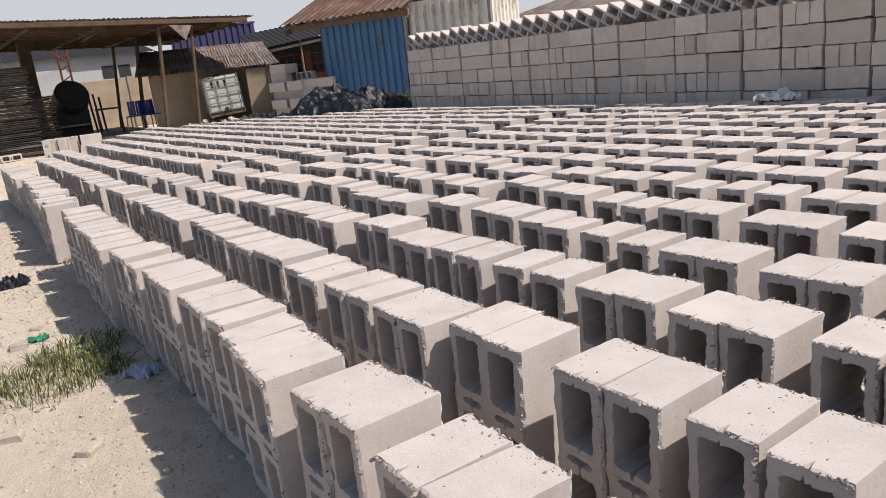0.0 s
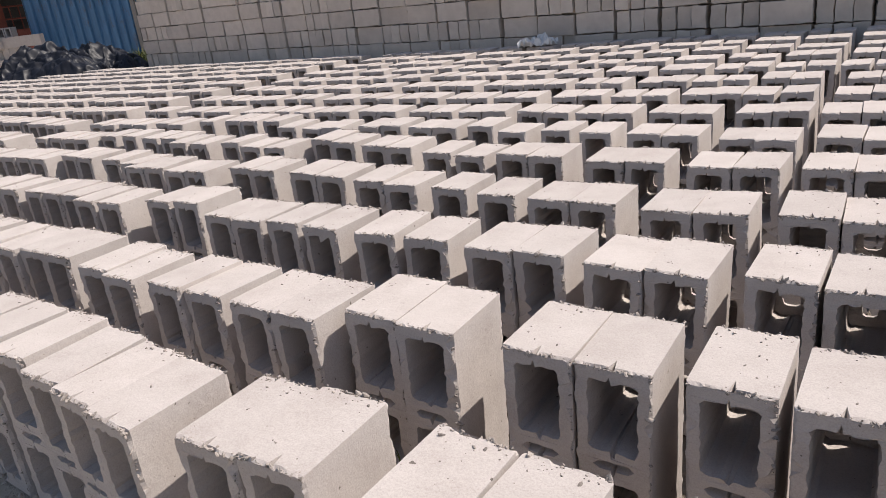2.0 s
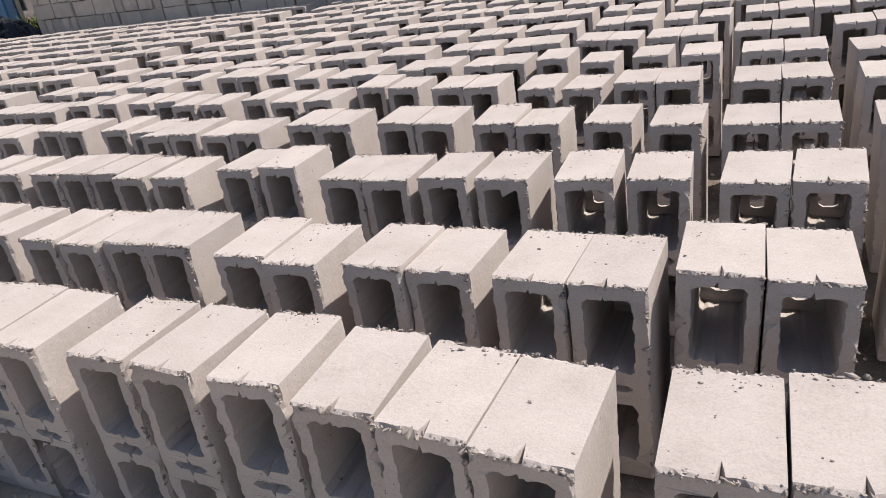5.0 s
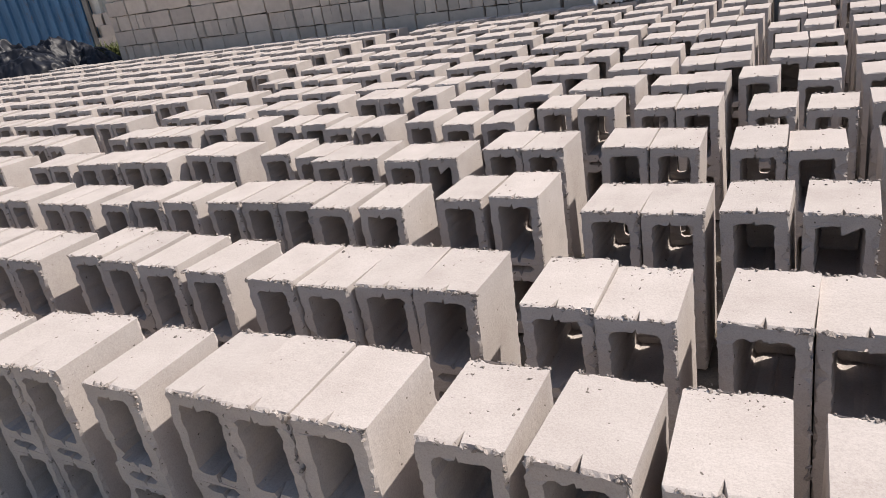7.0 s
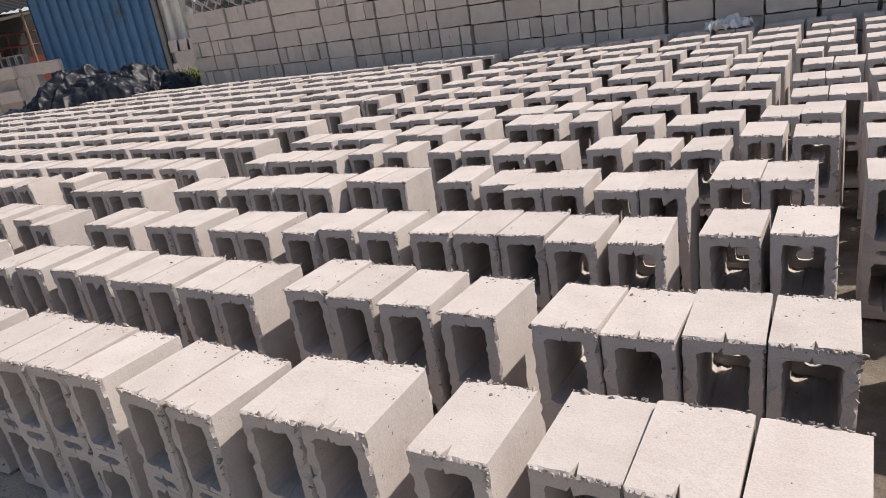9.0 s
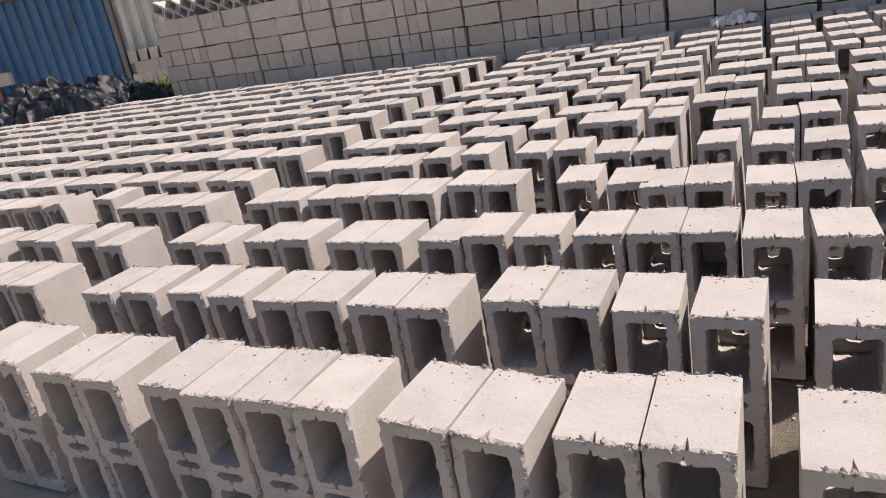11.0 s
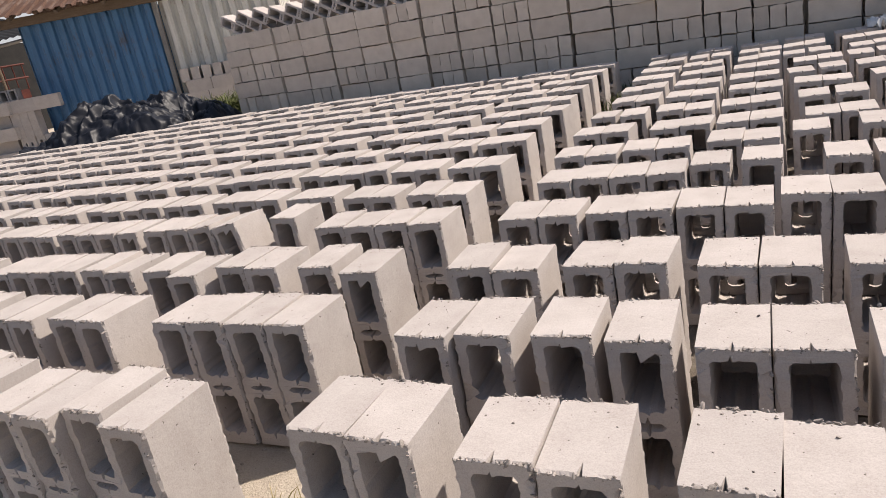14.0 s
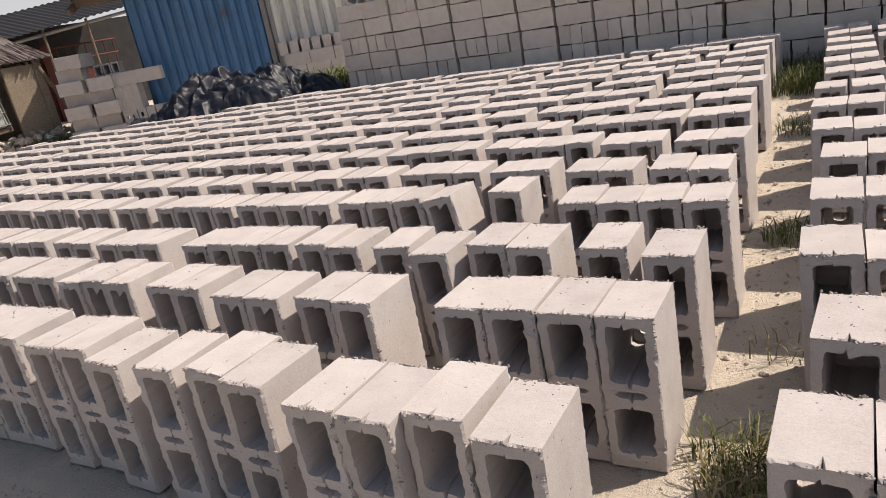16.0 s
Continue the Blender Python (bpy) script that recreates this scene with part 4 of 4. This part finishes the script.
tower = thing("red_lattice_stand", pose(-31, 7.0, 0), "red painted lattice stand behind the shelter", "steel stand")
for k, (x, y) in enumerate(((0, 0), (0.0, 0.35))):
    place(part("upright", rodded((x, y, 0), (x, y, 3.4), 0.04), RED, tower), Matrix())
for k in range(7):
    place(part("rung", rodded((0, 0, 0.4 + 0.42 * k), (0, 0.35, 0.6 + 0.42 * k), 0.025), RED, tower), Matrix())
for k in (-1, 1):
    place(part("strut", rodded((0, 0.17, 2.9), (0, 0.17 + 0.5 * k, 3.4), 0.035), RED, tower), Matrix())

box2 = thing("dark_container", pose(-30, 11.2, 0, 0, 0, 86), "dark purple corrugated shipping container", "container")
place(part("front_wall", corrugated(3.65, 2.6, 0.28, 0.06, seed=31), PURPLE, box2), pose(0, 0, 1.15))
place(part("side_wall", corrugated(3.0, 2.6, 0.28, 0.06, seed=32), PURPLE, box2), pose(3.65, 0, 1.15, 0, 0, 90))
place(part("top_rail", boxed(0, 3.7, -0.08, 0.05, 3.74, 3.82), PURPLE, box2), Matrix())
place(part("base", boxed(0, 3.65, 0, 3.0, 0, 1.15), DARK, box2), Matrix())

open_shed = thing("dark_roofed_lean_to", pose(-23, 12.1, 0, 0, 0, 76), "open lean-to with dark sheet roof over red frames", "lean-to")
place(part("roof", corrugated(4.6, 3.4, 0.2, 0.03, False, seed=41), DARKROOF, open_shed), pose(-0.2, 0, 2.30, -78, -7, 0))
for k in range(4):
    place(part("pole", rodded((0.2 + 1.2 * k, 0.2, 0), (0.2 + 1.2 * k, 0.2, 2.4 + 0.12 * k), 0.04), WOOD, open_shed), Matrix())
for k in range(3):
    place(part("beam", rodded((0, 0.2 + 1.2 * k, 2.22), (4.4, 0.2 + 1.2 * k, 2.75), 0.04), STEEL, open_shed), Matrix())
# added near-black sheet stands in for the shade under the lean-to roof
place(part("back_sheet", boxed(-0.6, 5.8, 3.3, 3.36, 0, 2.75), DARK, open_shed), Matrix())
place(part("red_panel", boxed(0, 4.2, 2.6, 2.66, 0, 1.35), RED, open_shed, "rusty red sheet panel"), Matrix())
for k in range(15):
    place(part("red_bar", rodded((0.15 + 0.29 * k, 2.6, 1.35), (0.15 + 0.29 * k, 2.6, 2.1), 0.02), RED, open_shed), Matrix())
for z in (1.7, 2.1):
    place(part("red_rail", rodded((0, 2.6, z), (4.3, 2.6, z), 0.03), RED, open_shed), Matrix())
place(part("red_post", boxed(2.0, 2.25, 2.5, 2.75, 0, 2.2), RED, open_shed), Matrix())

leaning_pole = part("leaning_pole", rodded((-18.05, 10.55, 0), (-18.5, 10.12, 1.75), 0.045), WOOD)
tagged(leaning_pole, "dark wooden pole leaning against the hut eave", "pole")

for x, y, w, h, turn, mat, lab in ((-58, 27.2, 6, 4.3, 70, DARKROOF, "distant dark hipped sheet roof"), (-66, 33, 8, 4.4, 70, OLDROOF, "distant grey sheet roof"), (-26.5, 25.0, 12, 3.4, -8, OLDROOF, "long low rusted roof beyond the wall")):
    b = thing("distant_house", pose(x, y, 0, 0, 0, turn), lab, "house", "houses beyond the yard")
    place(part("wall", boxed(0, w, 0, 5, 0, h * 0.72), WHITEWALL, b), Matrix())
    bm = bmesh.new()
    vs = [bm.verts.new(v) for v in ((-0.4, -0.5, h * 0.72), (w + 0.4, -0.5, h * 0.72), (w + 0.4, 5.5, h * 0.72), (-0.4, 5.5, h * 0.72), (w * 0.25, 2.5, h), (w * 0.75, 2.5, h))]
    for f in ((0, 1, 5, 4), (1, 2, 5), (2, 3, 4, 5), (3, 0, 4), (0, 3, 2, 1)):
        bm.faces.new([vs[i] for i in f])
    place(part("roof", bm, mat, b), Matrix())


def small_tree(m, height, seed):
    t = thing("distant_tree", m, "slender dark green tree beyond the roofs", "tree")
    place(part("trunk", rodded((0, 0, 0), (0, 0, height), 0.12, 8, 0.02), WOOD, t), Matrix())
    r = random.Random(seed)
    vs, fs = [], []
    for k in range(900):
        z = height * r.uniform(0.55, 1.02)
        rad = height * 0.16 * (1.12 - z / height) / 0.5
        a = r.uniform(0, 6.283)
        c = Vector((math.cos(a), math.sin(a), 0)) * rad * r.uniform(0.2, 1) + Vector((0, 0, z))
        d = Vector((r.gauss(0, 1), r.gauss(0, 1), r.gauss(0, 0.6))).normalized()
        e = d.cross(Vector((r.gauss(0, 1), r.gauss(0, 1), r.gauss(0, 1)))).normalized() * 0.05
        i = len(vs)
        vs += [c - e, c + d * 0.16 - e * 0.3, c + d * 0.2, c + e]
        fs.append((i, i + 1, i + 2, i + 3))
    ob = new("crown", mesh_of("crown", vs, fs, LEAF))
    ob.parent = t
    return t


small_tree(pose(-24.4, 24.0, 0), 3.5, 5)


# ---- litter on the strip of ground ----
def scrap(name, x, y, size, mat, label, seed):
    bm = bmesh.new()
    n = 14
    grid = [[bm.verts.new(((i / n - 0.5) * size * (1 + 0.3 * noise.noise((i * 0.4, j * 0.4, seed))), (j / n - 0.5) * size * 0.7 * (1 + 0.4 * noise.noise((i * 0.3, j * 0.5, seed + 5))),
                             abs(noise.noise((i * 0.45, j * 0.45, seed + 9))) * size * 0.5)) for i in range(n + 1)] for j in range(n + 1)]
    for j in range(n):
        for i in range(n):
            bm.faces.new((grid[j][i], grid[j][i + 1], grid[j + 1][i + 1], grid[j + 1][i]))
    ob = part(name, bm, mat)
    ob.matrix_world = pose(x, y, ground_z(x, y) + 0.003, 0, 0, seed * 31)
    return tagged(ob, label, "litter")


scrap("plastic_bag", -2.02, 2.00, 0.15, BAGBLUE, "crumpled pale blue plastic bag beside the blocks", 1)
scrap("plastic_scrap", -3.05, 1.72, 0.10, BAGGREEN, "torn green plastic scrap lying on the sand", 2)
scrap("cloth_scrap", -4.6, 1.74, 0.26, TARP, "dark rag of cloth on the sand", 3)
scrap("white_bag", -2.61, 8.56, 0.38, CLOTH, "crumpled white bag lying on the far blocks", 4).matrix_world = pose(-2.61, 8.56, 0.458, 0, 0, 20)
for x, y, s in ((-1.82, 1.44, 0.035), (-1.88, 1.36, 0.045), (-1.45, 1.66, 0.028), (-3.3, 1.75, 0.03), (-3.0, 1.62, 0.03), (-1.95, 1.24, 0.03)):
    bm = bmesh.new()
    box(bm, -s * 1.5, s * 1.5, -s, s, -s * 0.3, s * 0.9, s * 0.25)
    for v in bm.verts:
        v.co += Vector((rng.uniform(-1, 1), rng.uniform(-1, 1), rng.uniform(-1, 1))) * s * 0.12
    ob = part("broken_block_piece", bm, STONE)
    ob.matrix_world = pose(x, y, ground_z(x, y), 0, 0, rng.uniform(0, 180))
    tagged(ob, "pale broken piece of block on the sand", "stone", "broken pieces")
